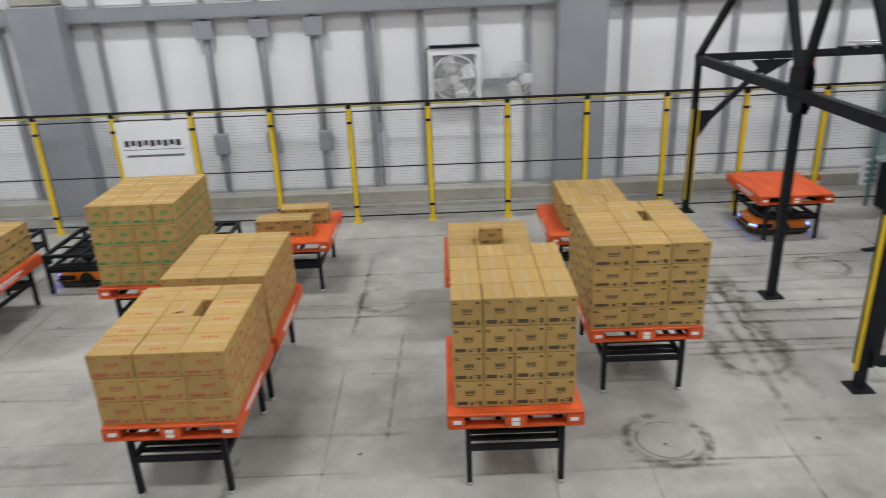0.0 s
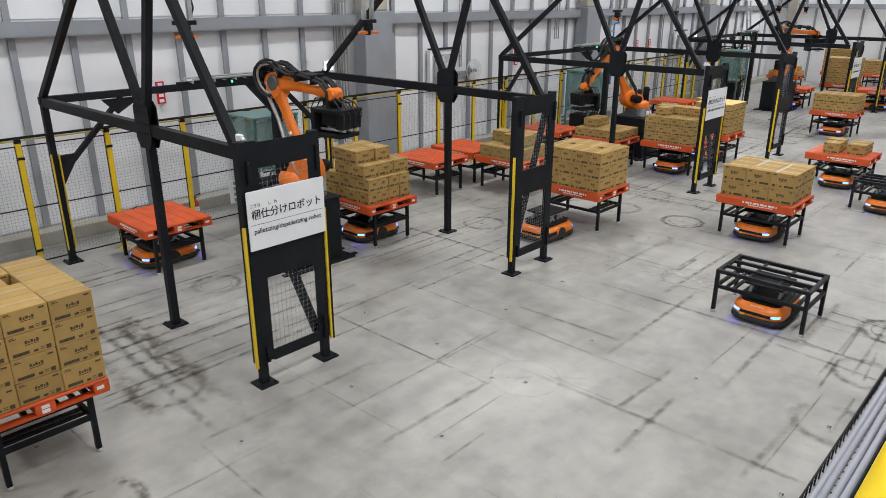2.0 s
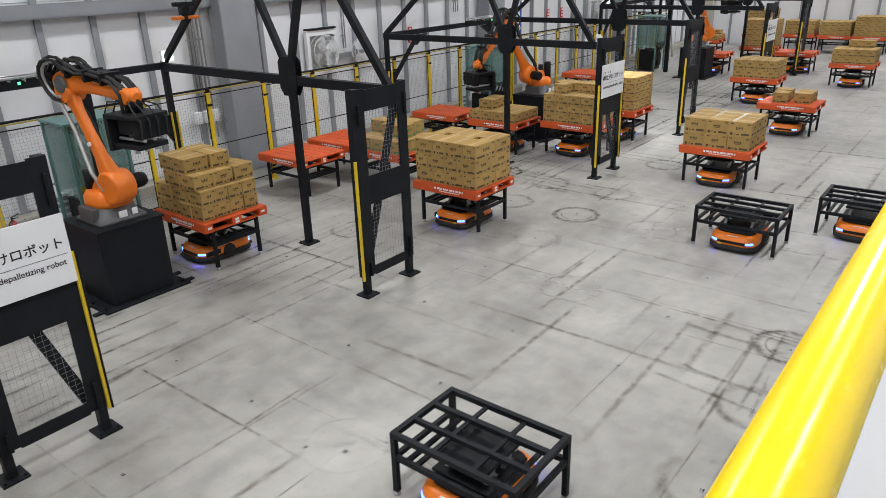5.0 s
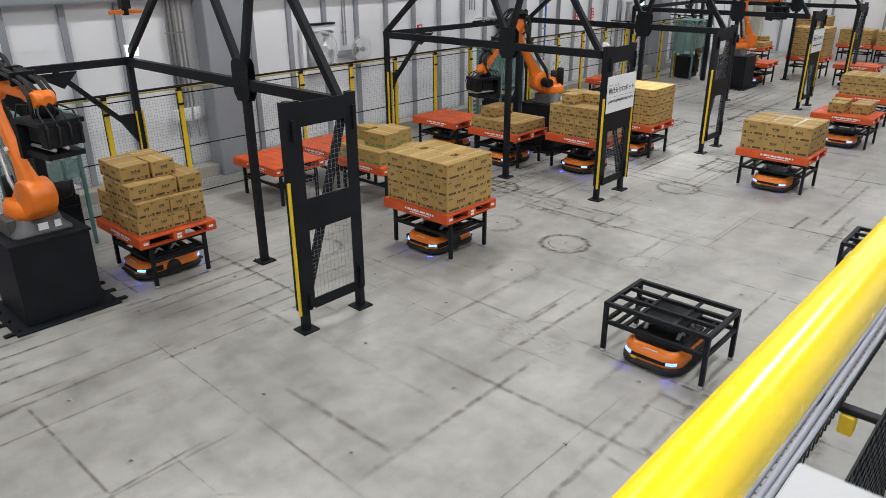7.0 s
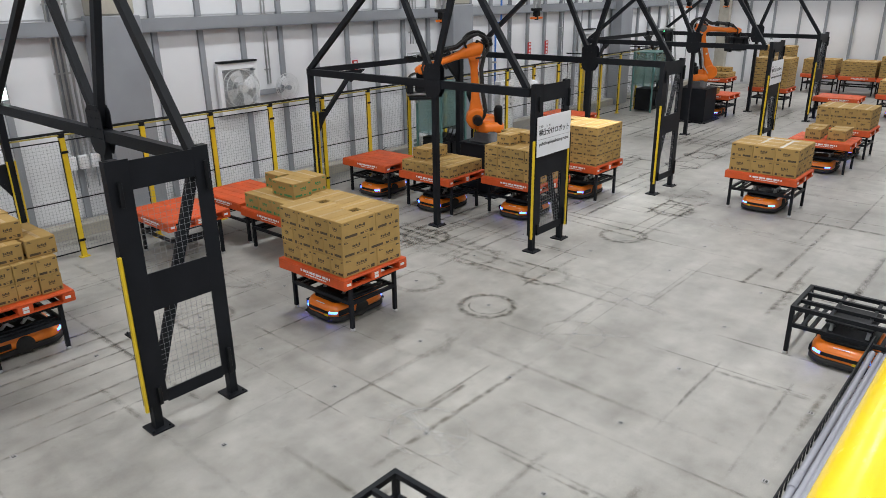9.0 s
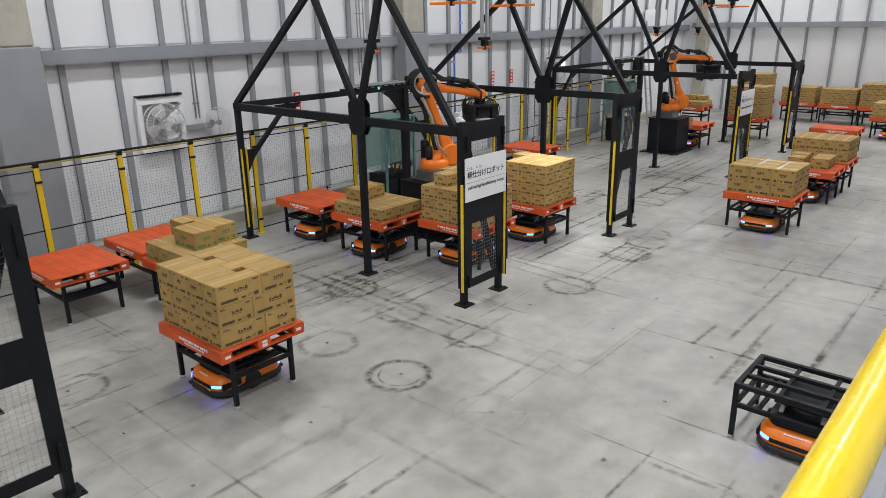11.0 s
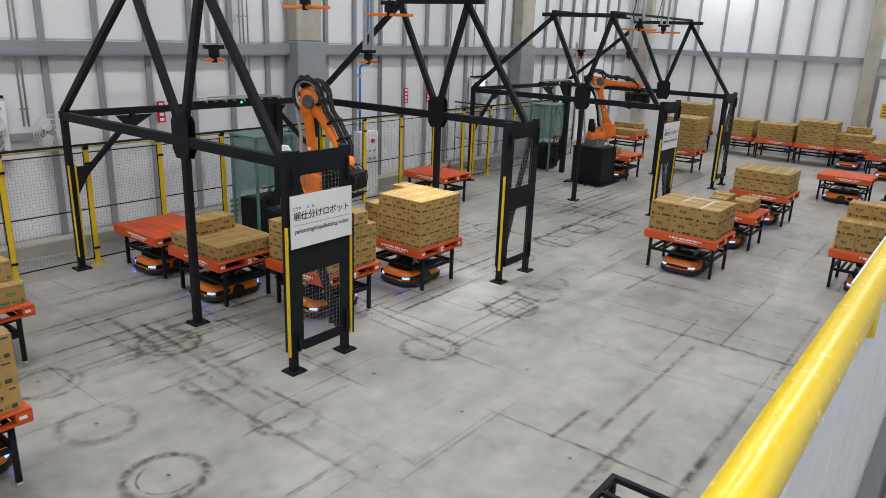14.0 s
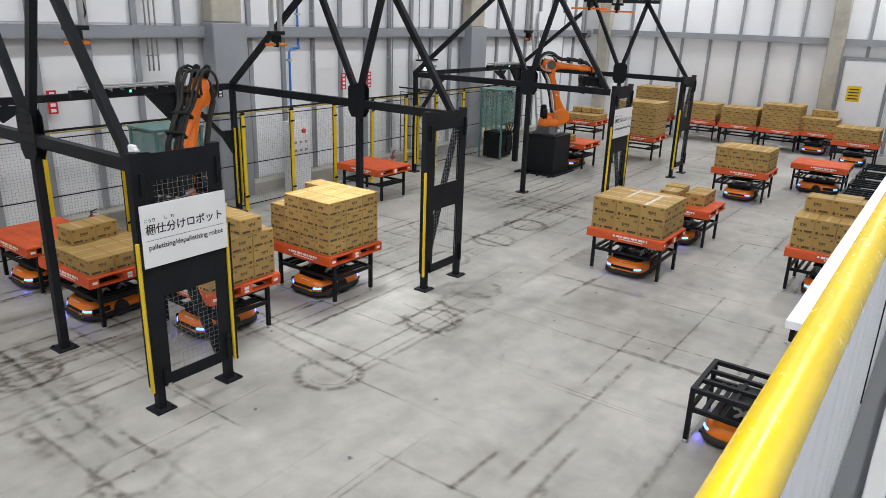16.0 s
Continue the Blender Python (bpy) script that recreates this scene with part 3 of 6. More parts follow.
    prism(bm, [(3.48, 2.88), (2.95, 2.88), (3.48, 2.3)], 10.97, 11.03, "y")
    part("mast_gusset", bm, CHAR, root)
    bm = bmesh.new()
    for yy in (10.86, 11.14):
        tube(bm, [(1.9, yy, 3.05), (3.5, yy, 3.05)], 0.016, 6)
        for k in range(5):
            tube(bm, [(1.9 + k * 0.4, yy, 2.98), (1.9 + k * 0.4, yy, 3.05)], 0.012, 6)
    for k in range(9):
        beam(bm, (1.9 + k * 0.2, 10.86, 3.0), (1.9 + k * 0.2, 11.14, 3.0), 0.02, 0.01)
    part("cable_tray", bm, LIGHT_STEEL, root, "galvanised cable tray")
    bm = bmesh.new()
    tube(bm, [(2.6, 10.83, 2.95), (2.6, 10.83, 2.99)], 0.018, 8)
    part("status_lamp", bm, LAMP_GREEN, root, "small green status lamp")
    # camera flood on the front corner
    bm = bmesh.new()
    box(bm, 0.01, 0.06, 6.44, 6.54, 2.88, 2.96, 0.01)
    tube(bm, [(0.035, 6.44, 2.92), (0.035, 6.4, 2.9)], 0.022, 10)
    part("corner_camera", bm, WHITE, root, "small white camera on the frame corner")


def portal(x, y, sign):
    """Sheet-steel gate panel with two windows, yellow light-curtain strips and, on some, a sign."""
    root = thing("safety_portal", ("charcoal safety gate panel carrying a white sign" if sign else "charcoal safety gate panel with two mesh windows"), "safety gate", "safety gate panels", pose(x, y, 0))
    x0, x1 = -0.1, 0.96
    for xx in (0.0, 0.91):
        bm = bmesh.new()
        box(bm, xx - 0.045, xx + 0.045, -0.02, 0.07, 0.02, 2.9)
        part("leg", bm, CHAR, root)
        bm = bmesh.new()
        box(bm, xx - 0.12, xx + 0.12, -0.1, 0.14, 0, 0.02)
        for dx in (-0.09, 0.09):
            tube(bm, [(xx + dx, -0.06, 0.02), (xx + dx, -0.06, 0.04)], 0.013, 6)
        part("foot_plate", bm, CHAR, root)
    for nm, b in (("side_plate", (x0, 0.13, 0.3, 2.9)), ("side_plate", (0.79, x1, 0.3, 2.9)), ("top_plate", (0.131, 0.789, 2.6, 2.88)),
                  ("middle_plate", (0.131, 0.789, 1.33, 1.73)), ("bottom_plate", (0.131, 0.789, 0.28, 0.42))):
        bm = bmesh.new()
        box(bm, b[0], b[1], -0.035, -0.022, b[2], b[3])
        if nm == "side_plate":
            e = b[0] if b[0] < 0 else b[1] - 0.012
            box(bm, e, e + 0.012, -0.022, 0.06, b[2], b[3])
        part(nm, bm, CHAR, root)
    bm = bmesh.new()
    xa, xb = (0.82, 0.04) if sign else (0.06, 0.84)
    beam(bm, (xa, 0.045, 0.4), (xb, 0.045, 2.75), 0.05, 0.11)
    part("brace", bm, CHAR, root)
    for z0, z1 in ((0.42, 1.33), (1.73, 2.6)):
        bm = bmesh.new()
        wire_grid(bm, 0.131, 0.789, z0, z1, -0.01, 0.058, 0.0022)
        part("wire_panel", bm, GREY_STEEL, root)["kind"] = "stuff"
    for xx in ((x0 - 0.03, x1 - 0.005) if sign else (x0 - 0.03,)):
        bm = bmesh.new()
        box(bm, xx, xx + 0.035, -0.06, -0.02, 0.26, 1.98, 0.006)
        part("light_curtain", bm, YELLOW, root, "yellow light-curtain strip")
        bm = bmesh.new()
        box(bm, xx + 0.036, xx + 0.05, -0.07, -0.015, 0.26, 1.98)
        part("curtain_lens", bm, BLACK, root)
    for xa, za, zb in ((0.02, 0.3, 0.5), (0.86, 0.3, 0.62), (0.88, 2.45, 2.75), (-0.02, 2.45, 2.7)):
        bm = bmesh.new()
        box(bm, xa, xa + 0.04, -0.075, -0.04, za, zb, 0.004)
        part("hinge_block", bm, BLACK, root)
    if sign:
        bm = bmesh.new()
        box(bm, -0.07, 0.96, -0.075, -0.06, 1.7, 2.37, 0.003)
        bd = part("sign_board", bm, WHITE, root, "white sign with black Japanese and English lettering")
        lettering("lettering", "梱仕分けロボット", 0.118, TEXTINK, bd, pose(0.445, -0.0765, 2.1, 90))
        lettering("lettering", "palletizing/depalletizing robot", 0.077, TEXTINK, bd, pose(0.445, -0.0765, 1.915, 90))
        lettering("lettering", "こうり", 0.045, TEXTINK, bd, pose(0.03, -0.0765, 2.205, 90))
        lettering("lettering", "し   わ", 0.045, TEXTINK, bd, pose(0.25, -0.0765, 2.205, 90))
        bm = bmesh.new()
        box(bm, -0.04, 0.93, -0.0772, -0.0756, 1.99, 1.994)
        part("sign_rule", bm, TEXTINK, bd)


# ---- carts, vehicles, pallets, cartons ----
DECK_Z, PAL_Z = 0.655, 0.81


def vehicle():
    """Low automated vehicle: orange shell, black skirt, lift deck, lamps at both ends; drives along x."""
    root = thing("transport_robot", "low orange automated transport vehicle with black skirt", "transport robot", "automated transport vehicles")
    L, Wd = 1.0, 0.72

    def ring(l, w, r, z, sh=0.0):
        return [(x + sh, y, z) for x, y in rring(l, w, r, 6)]
    bm = bmesh.new()
    loft(bm, [ring(L, Wd, 0.2, 0.035), ring(L + 0.03, Wd + 0.02, 0.21, 0.05), ring(L + 0.03, Wd + 0.02, 0.21, 0.1), ring(L - 0.01, Wd - 0.01, 0.2, 0.115)])
    part("skirt", bm, RUBBER, root, "black rubber skirt")
    bm = bmesh.new()
    loft(bm, [ring(L - 0.02, Wd - 0.02, 0.2, 0.11), ring(L, Wd, 0.2, 0.14), ring(L - 0.02, Wd - 0.01, 0.2, 0.2), ring(L - 0.08, Wd - 0.05, 0.19, 0.255), ring(L - 0.2, Wd - 0.14, 0.16, 0.285)])
    part("shell", bm, AGV_ORANGE, root, "gloss orange moulded shell")
    bm = bmesh.new()
    loft(bm, [ring(L - 0.24, Wd - 0.16, 0.12, 0.286), ring(L - 0.24, Wd - 0.16, 0.12, 0.315), ring(L - 0.3, Wd - 0.22, 0.1, 0.325)])
    box(bm, -0.3, 0.3, -0.3, 0.3, 0.325, 0.36, 0.01)
    part("deck", bm, BLACK, root)
    for sx in (-1, 1):
        for sy in (-1, 1):
            for xa, xb in ((0.2, 0.05), (0.05, 0.2)):
                bm = bmesh.new()
                beam(bm, (xa * sx, 0.2 * sy, 0.355), (xb * sx, 0.2 * sy, 0.5), 0.04, 0.03)
                part("lift_arm", bm, LIGHT_STEEL, root, "steel scissor lift arm")
            bm = bmesh.new()
            tube(bm, [(0.2 * sx, 0.16 * sy, 0.49), (0.2 * sx, 0.24 * sy, 0.49)], 0.03, 8)
            part("lift_roller", bm, LIGHT_STEEL, root)
    bm = bmesh.new()
    box(bm, -0.3, 0.3, -0.26, 0.26, 0.5, 0.53, 0.008)
    part("lift_plate", bm, BLACK, root)
    def nose(y, z):
        y = abs(y)
        x = 0.5 if y < 0.16 else 0.3 + math.sqrt(max(0.0, 0.04 - (y - 0.16) ** 2))
        return x - max(0.0, z - 0.14) * 0.17
    for sx in (-1, 1):
        def band(ya, yb, z0, z1, proud):
            ys = [ya + (yb - ya) * k / 8 for k in range(9)]
            bmx = bmesh.new()
            loft(bmx, [[(sx * (nose(y, z) + proud), y, z) for y in ys] + [(sx * (nose(y, z) - 0.03), y, z) for y in ys[::-1]] for z in (z0, z1)], smooth=False)
            return bmx
        part("sensor_slit", band(-0.212, 0.212, 0.148, 0.19, 0.004), BLACK, root)
        for sy in (-1, 1):
            a, b = sorted((sy * 0.215, sy * 0.315))
            part("headlight", band(a, b, 0.16, 0.188, 0.006), LAMP_BLUE, root, "glowing blue-white headlight")
        bm = bmesh.new()
        box(bm, sx * 0.44 - 0.02, sx * 0.44 + 0.02, -0.09, 0.09, 0.2635, 0.2655)
        part("badge", bm, WHITE, root, "pale maker's mark")
        for sy in (-1, 1):
            bm = bmesh.new()
            box(bm, -0.004, 0.004, -0.014, 0.014, -0.006, 0.006)
            part("floor_light", bm, FLOOR_BLUE, root, "blue floor-warning lamp").location = (sx * 0.508, sy * 0.24, 0.088)
            # added shield: hides the emitter from above, lets its light out downwards
            bm = bmesh.new()
            xa, xb = sorted((sx * 0.514, sx * 0.522))
            box(bm, xa, xb, sy * 0.24 - 0.02, sy * 0.24 + 0.02, 0.078, 0.104)
            xa, xb = sorted((sx * 0.49, sx * 0.522))
            box(bm, xa, xb, sy * 0.24 - 0.02, sy * 0.24 + 0.02, 0.096, 0.104)
            for e in (-0.022, 0.022):
                box(bm, xa, xb, sy * 0.24 + e - 0.003, sy * 0.24 + e + 0.003, 0.074, 0.104)
            part("emitter_shield", bm, RUBBER, root)
        bm = bmesh.new()
        box(bm, sx * 0.5 - 0.006, sx * 0.5 + 0.006, -0.2, -0.14, 0.118, 0.15)
        part("caution_label", bm, YELLOW, root, "small yellow caution label")
    for sy in (-1, 1):
        bm = bmesh.new()
        tube(bm, [(0, sy * 0.3, 0.13), (0, sy * 0.368, 0.13)], 0.115, 20)
        part("wheel", bm, RUBBER, root, "black drive wheel cover")
        bm = bmesh.new()
        box(bm, -0.42, -0.16, sy * 0.35 - 0.012, sy * 0.35 + 0.012, 0.135, 0.21, 0.004)
        part("side_panel", bm, BLACK, root)
    return root


def cart():
    """Open steel cart frame that the vehicles lift: slatted top, mid rails, four legs."""
    root = thing("pallet_stand", "open charcoal steel pallet stand on four legs", "pallet stand", "steel pallet stands")
    hx, hy, t = 0.41, 0.61, 0.05
    for sx in (-1, 1):
        for sy in (-1, 1):
            bm = bmesh.new()
            box(bm, sx * hx - 0.025, sx * hx + 0.025, sy * hy - 0.025, sy * hy + 0.025, 0.035, DECK_Z - 0.05)
            lg = part("leg", bm, CHAR, root)
            bm = bmesh.new()
            tube(bm, [(sx * hx, sy * hy, 0), (sx * hx, sy * hy, 0.015), (sx * hx, sy * hy, 0.036)], [0.035, 0.035, 0.018], 10)
            part("foot", bm, LIGHT_STEEL, lg)

    def bar(nm, p, q, w=t, h=t):
        bm = bmesh.new()
        beam(bm, p, q, w, h)
        part(nm, bm, CHAR, root)
    z = DECK_Z - 0.025
    for sx in (-1, 1):
        bar("top_rail", (sx * hx, -hy - 0.025, z), (sx * hx, hy + 0.025, z))
        bar("lower_rail", (sx * hx, -hy + 0.025, 0.4), (sx * hx, hy - 0.025, 0.4), 0.04, 0.05)
    for sy in (-1, 1):
        bar("top_rail", (-hx + 0.025, sy * hy, z), (hx - 0.025, sy * hy, z))
        bar("lower_rail", (-hx + 0.025, sy * hy, 0.4), (hx - 0.025, sy * hy, 0.4), 0.04, 0.05)
    for x in (-0.14, 0.14):
        bar("slat", (x, -hy + 0.025, z), (x, hy - 0.025, z), 0.045, 0.045)
    for y in (-0.2, 0.2):
        bar("cross_slat", (-hx + 0.025, y, z - 0.012), (hx - 0.025, y, z - 0.012), 0.04, 0.022)
    for y in (-0.48, -0.38, 0.38, 0.48):
        bar("lower_slat", (-hx + 0.02, y, 0.4), (hx - 0.02, y, 0.4), 0.045, 0.03)
    return root


def pallet():
    """Orange plastic pallet: slotted deck, nine feet, base runners, white labels."""
    root = thing("pallet", "orange plastic pallet with white labels", "pallet", "orange plastic pallets")
    PX, PY, H = 0.585, 0.7, 0.155
    bm = bmesh.new()
    box(bm, -PX, PX, -PY, PY, H - 0.035, H - 0.004, 0.008)
    part("deck", bm, ORANGE, root)
    for k in range(6):
        x = -PX + 0.03 + k * (2 * PX - 0.06) / 6
        bm = bmesh.new()
        box(bm, x + 0.006, x + (2 * PX - 0.06) / 6 - 0.006, -PY + 0.02, PY - 0.02, H - 0.004, H)
        part("slat", bm, ORANGE, root)
    for x in (-PX + 0.07, 0, PX - 0.07):
        bm = bmesh.new()
        box(bm, x - 0.068, x + 0.068, -PY + 0.005, PY - 0.005, 0, 0.022)
        part("runner", bm, ORANGE, root)
    for y in (-PY + 0.06, 0, PY - 0.06):
        for xa, xb in ((-PX + 0.139, -0.069), (0.069, PX - 0.139)):
            bm = bmesh.new()
            box(bm, xa, xb, y - 0.05, y + 0.05, 0.0, 0.018)
            part("cross_runner", bm, ORANGE, root)
    for x, hw in ((-PX + 0.075, 0.072), (0, 0.09), (PX - 0.075, 0.072)):
        for y, hd in ((-PY + 0.13, 0.125), (0, 0.16), (PY - 0.13, 0.125)):
            bm = bmesh.new()
            box(bm, x - hw, x + hw, y - hd, y + hd, 0.022, H - 0.035, 0.006)
            part("block", bm, ORANGE, root)
    # closed sides
    for s in (-1, 1):
        bm = bmesh.new()
        box(bm, s * PX - 0.005, s * PX + 0.005, -PY + 0.005, PY - 0.005, 0.01, H - 0.03, 0.003)
        part("side_skirt", bm, ORANGE, root)
        bm = bmesh.new()
        xx = s * (PX + 0.0062)
        for k in range(14):
            w = 0.022 + 0.012 * ((k * 7) % 3)
            box(bm, xx - 0.001, xx + 0.001, -0.42 + k * 0.045, -0.42 + k * 0.045 + w, 0.078, 0.112)
        for k in range(11):
            box(bm, xx - 0.001, xx + 0.001, -0.34 + k * 0.04, -0.34 + k * 0.04 + 0.03, 0.045, 0.062)
        part("stencil", bm, WHITE, root, "white stencilled lettering bars")["kind"] = "stuff"
        yy = s * (PY - 0.003)
        for x, z in ((-0.5, 0.07), (0.0, 0.085), (0.0, 0.04), (0.5, 0.07)):
            bm = bmesh.new()
            box(bm, x - 0.035, x + 0.035, yy - 0.004, yy + 0.004, z - 0.016, z + 0.018)
            part("label_sticker", bm, WHITE, root)
    return root


def carton_mesh(lx, ly, lz, ink, topmarks=False):
    """A taped kraft carton with printed panels on its sides; origin at the middle of its base."""
    bm = bmesh.new()
    box(bm, -lx / 2, lx / 2, -ly / 2, ly / 2, 0, lz, 0.006, 0)
    e = 0.0012
    if lx > ly:
        box(bm, -lx / 2 + 0.012, lx / 2 - 0.012, -0.025, 0.025, lz, lz + e, 0, 1)
    else:
        box(bm, -0.025, 0.025, -ly / 2 + 0.012, ly / 2 - 0.012, lz, lz + e, 0, 1)
    for s in (-1, 1):
        # faces across y
        for (fw, ax, pos) in ((lx, "x", s * ly / 2), (ly, "y", s * lx / 2)):
            def bar(c, z, w, h):
                if ax == "x":
                    box(bm, c - w / 2, c + w / 2, pos - e, pos + e, z - h / 2, z + h / 2, 0, 2)
                else:
                    box(bm, pos - e, pos + e, c - w / 2, c + w / 2, z - h / 2, z + h / 2, 0, 2)
            # solid block, ruled text and a small symbol along the foot
            bar(s * fw * 0.24, lz * 0.17, fw * 0.36, lz * 0.13)
            bar(-s * fw * 0.08, lz * 0.15, fw * 0.1, lz * 0.1)
            bar(-s * fw * 0.36, lz * 0.17, fw * 0.11, lz * 0.17)
            bar(-s * fw * 0.22, lz * 0.22, fw * 0.1, lz * 0.025)
            bar(-s * fw * 0.22, lz * 0.14, fw * 0.1, lz * 0.025)
            # bold mark of uneven strokes above, with a line under it
            c0 = -s * fw * 0.02
            for k, (w, h, dz) in enumerate(((0.055, 0.15, 0.0), (0.035, 0.1, -0.02), (0.06, 0.12, 0.01), (0.04, 0.1, -0.02), (0.05, 0.13, 0.0))):
                bar(c0 + s * fw * (-0.13 + 0.062 * k), lz * (0.6 + dz), fw * w, lz * h)
            bar(c0, lz * 0.48, fw * 0.3, lz * 0.028)
            # corner print
            bar(-s * fw * 0.36, lz * 0.86, fw * 0.13, lz * 0.07)
            bar(s * fw * 0.36, lz * 0.84, fw * 0.16, lz * 0.035)
            bar(s * fw * 0.38, lz * 0.9, fw * 0.1, lz * 0.03)
    if topmarks:
        for k in range(3):
            box(bm, -lx * 0.2 + k * lx * 0.14, -lx * 0.1 + k * lx * 0.14, -ly * 0.32, -ly * 0.2, lz, lz + e, 0, 2)
    return mesh_of("carton", bm, [CARD, TAPE, ink])


CARTONS = {}


def carton(lx, ly, lz, ink, top=False):
    key = (round(lx, 3), round(ly, 3), round(lz, 3), ink.name, top)
    if key not in CARTONS:
        CARTONS[key] = carton_mesh(lx, ly, lz, ink, top)
    return CARTONS[key]


def stack(layers, size, ink=None, label="", span=(1.08, 1.3), holes=(), seed=1, jitter=0.003, top=False):
    """Cartons on a pallet. layers: for each layer a pair (columns along x, rows along y) or a list of cells (x, y, turned)."""
    ink = ink or INK
    root = thing("carton_stack", label or "stack of brown cardboard cartons on a pallet", "cartons", "loads of cartons")
    rng = random.Random(seed)
    lz = size[2]
    for k, lay in enumerate(layers):
        if isinstance(lay, tuple):
            nx, ny = lay
            sx, sy = span[0] / nx, span[1] / ny
            cells = [(-span[0] / 2 + sx * (i + 0.5), -span[1] / 2 + sy * (j + 0.5), sx, sy) for i in range(nx) for j in range(ny)]
            last = k == len(layers) - 1
            keep = []
            for n, c in enumerate(cells):
                i, j = divmod(n, ny)
                inner = 0 < i < nx - 1 and 0 < j < ny - 1 and not last and k < len(layers) - 2
                if inner:
                    continue
                if (k, i, j) in holes:
                    c = (c[0] - 0.05, c[1], c[2] - 0.1, c[3]) if c[2] > c[3] else (c[0], c[1] - 0.05, c[2], c[3] - 0.1)
                keep.append(c)
            cells = keep
        else:
            cells = lay
        for x, y, sx, sy in cells:
            ob = part("carton", carton(sx - 0.004, sy - 0.004, lz - 0.003, ink, top), None, root)
            ob.location = (x + rng.uniform(-jitter, jitter), y + rng.uniform(-jitter, jitter), k * lz)
            ob.rotation_euler = (0, 0, radians(rng.uniform(-0.4, 0.4)) + (math.pi if rng.random() < 0.5 else 0))
    return root


def pinwheel(wx, wy, flip=False):
    """Two interlocked rings of four cartons, each leaving a small square gap in its middle."""
    out = []
    h = wy / 2
    for j in (0, 1):
        y0 = -wy / 2 + j * h
        for xa, xb, ya, yb in ((0, 0.57, 0, 0.4), (0.57, 1, 0, 0.6), (0.43, 1, 0.6, 1), (0, 0.43, 0.4, 1)):
            if flip:
                xa, xb = 1 - xb, 1 - xa
            out.append((wx * ((xa + xb) / 2 - 0.5), y0 + h * (ya + yb) / 2, wx * (xb - xa), h * (yb - ya)))
    return out


V0 = vehicle()
T0 = cart()
P0 = pallet()
FIRST = {"v": V0, "t": T0, "p": P0}
USED = set()


def put(kind, x, y, z=0.0, turn=0.0, label=""):
    """The first of a kind is moved into place, later ones are copies."""
    m = pose(x, y, z, 0, 0, turn)
    if kind not in USED:
        USED.add(kind)
        ob = FIRST[kind]
        ob.matrix_basis = m
    else:
        ob = copy_thing(FIRST[kind], m)
    if label:
        ob["label"] = label
    return ob


def station(x, y, parts="tp", load=None, turn=0.0):
    """A stand, a pallet on it, a load on that and a vehicle under it, as given; returns them with their offsets."""
    out = []
    lift = 0.0
    if "v" in parts:
        out.append((put("v", x, y, 0, turn), 0.0))
    if "t" in parts:
        out.append((put("t", x, y, lift), lift))
    if "p" in parts:
        out.append((put("p", x, y, DECK_Z + lift), DECK_Z + lift))
    if load is not None:
        load.matrix_basis = pose(x, y, DECK_Z + 0.155 + lift)
        out.append((load, DECK_Z + 0.155 + lift))
    return out


def glide(group, rows):
    """Keys everything on a moving station: rows of seconds, x, y, turn of the vehicle."""
    for ob, z in group:
        veh = ob.name.startswith("transport")
        walk(ob, [(t, pose(x, y, z, 0, 0, a if veh else 0)) for t, x, y, a in rows])


# ---- palletising robots ----
BASE_GREY = mat("cast_base_grey", (0.085, 0.085, 0.09), 0.5, vary=0.2, scale=6)
ARM, FORE = 1.4, 1.2


def joint_poses(yaw, lean, lift):
    """Poses of the moving parts in the robot's space: turn of the base, lean of the lower arm, lift of the forearm, in degrees."""
    a = pose(0, 0, 1.34, 0, 0, yaw)
    sh = a @ pose(0.32, 0, 0.3)
    lower = sh @ pose(0, 0, 0, 0, lean)
    el = sh @ pose(ARM * math.sin(radians(lean)), 0, ARM * math.cos(radians(lean)))
    upper = el @ pose(0, 0, 0, 0, -lift)
    wr = el @ pose(FORE * math.cos(radians(lift)) + 0.05, 0, FORE * math.sin(radians(lift)) + 0.1)
    return {"carousel": a, "lower_arm": lower, "forearm": upper, "gripper": wr}


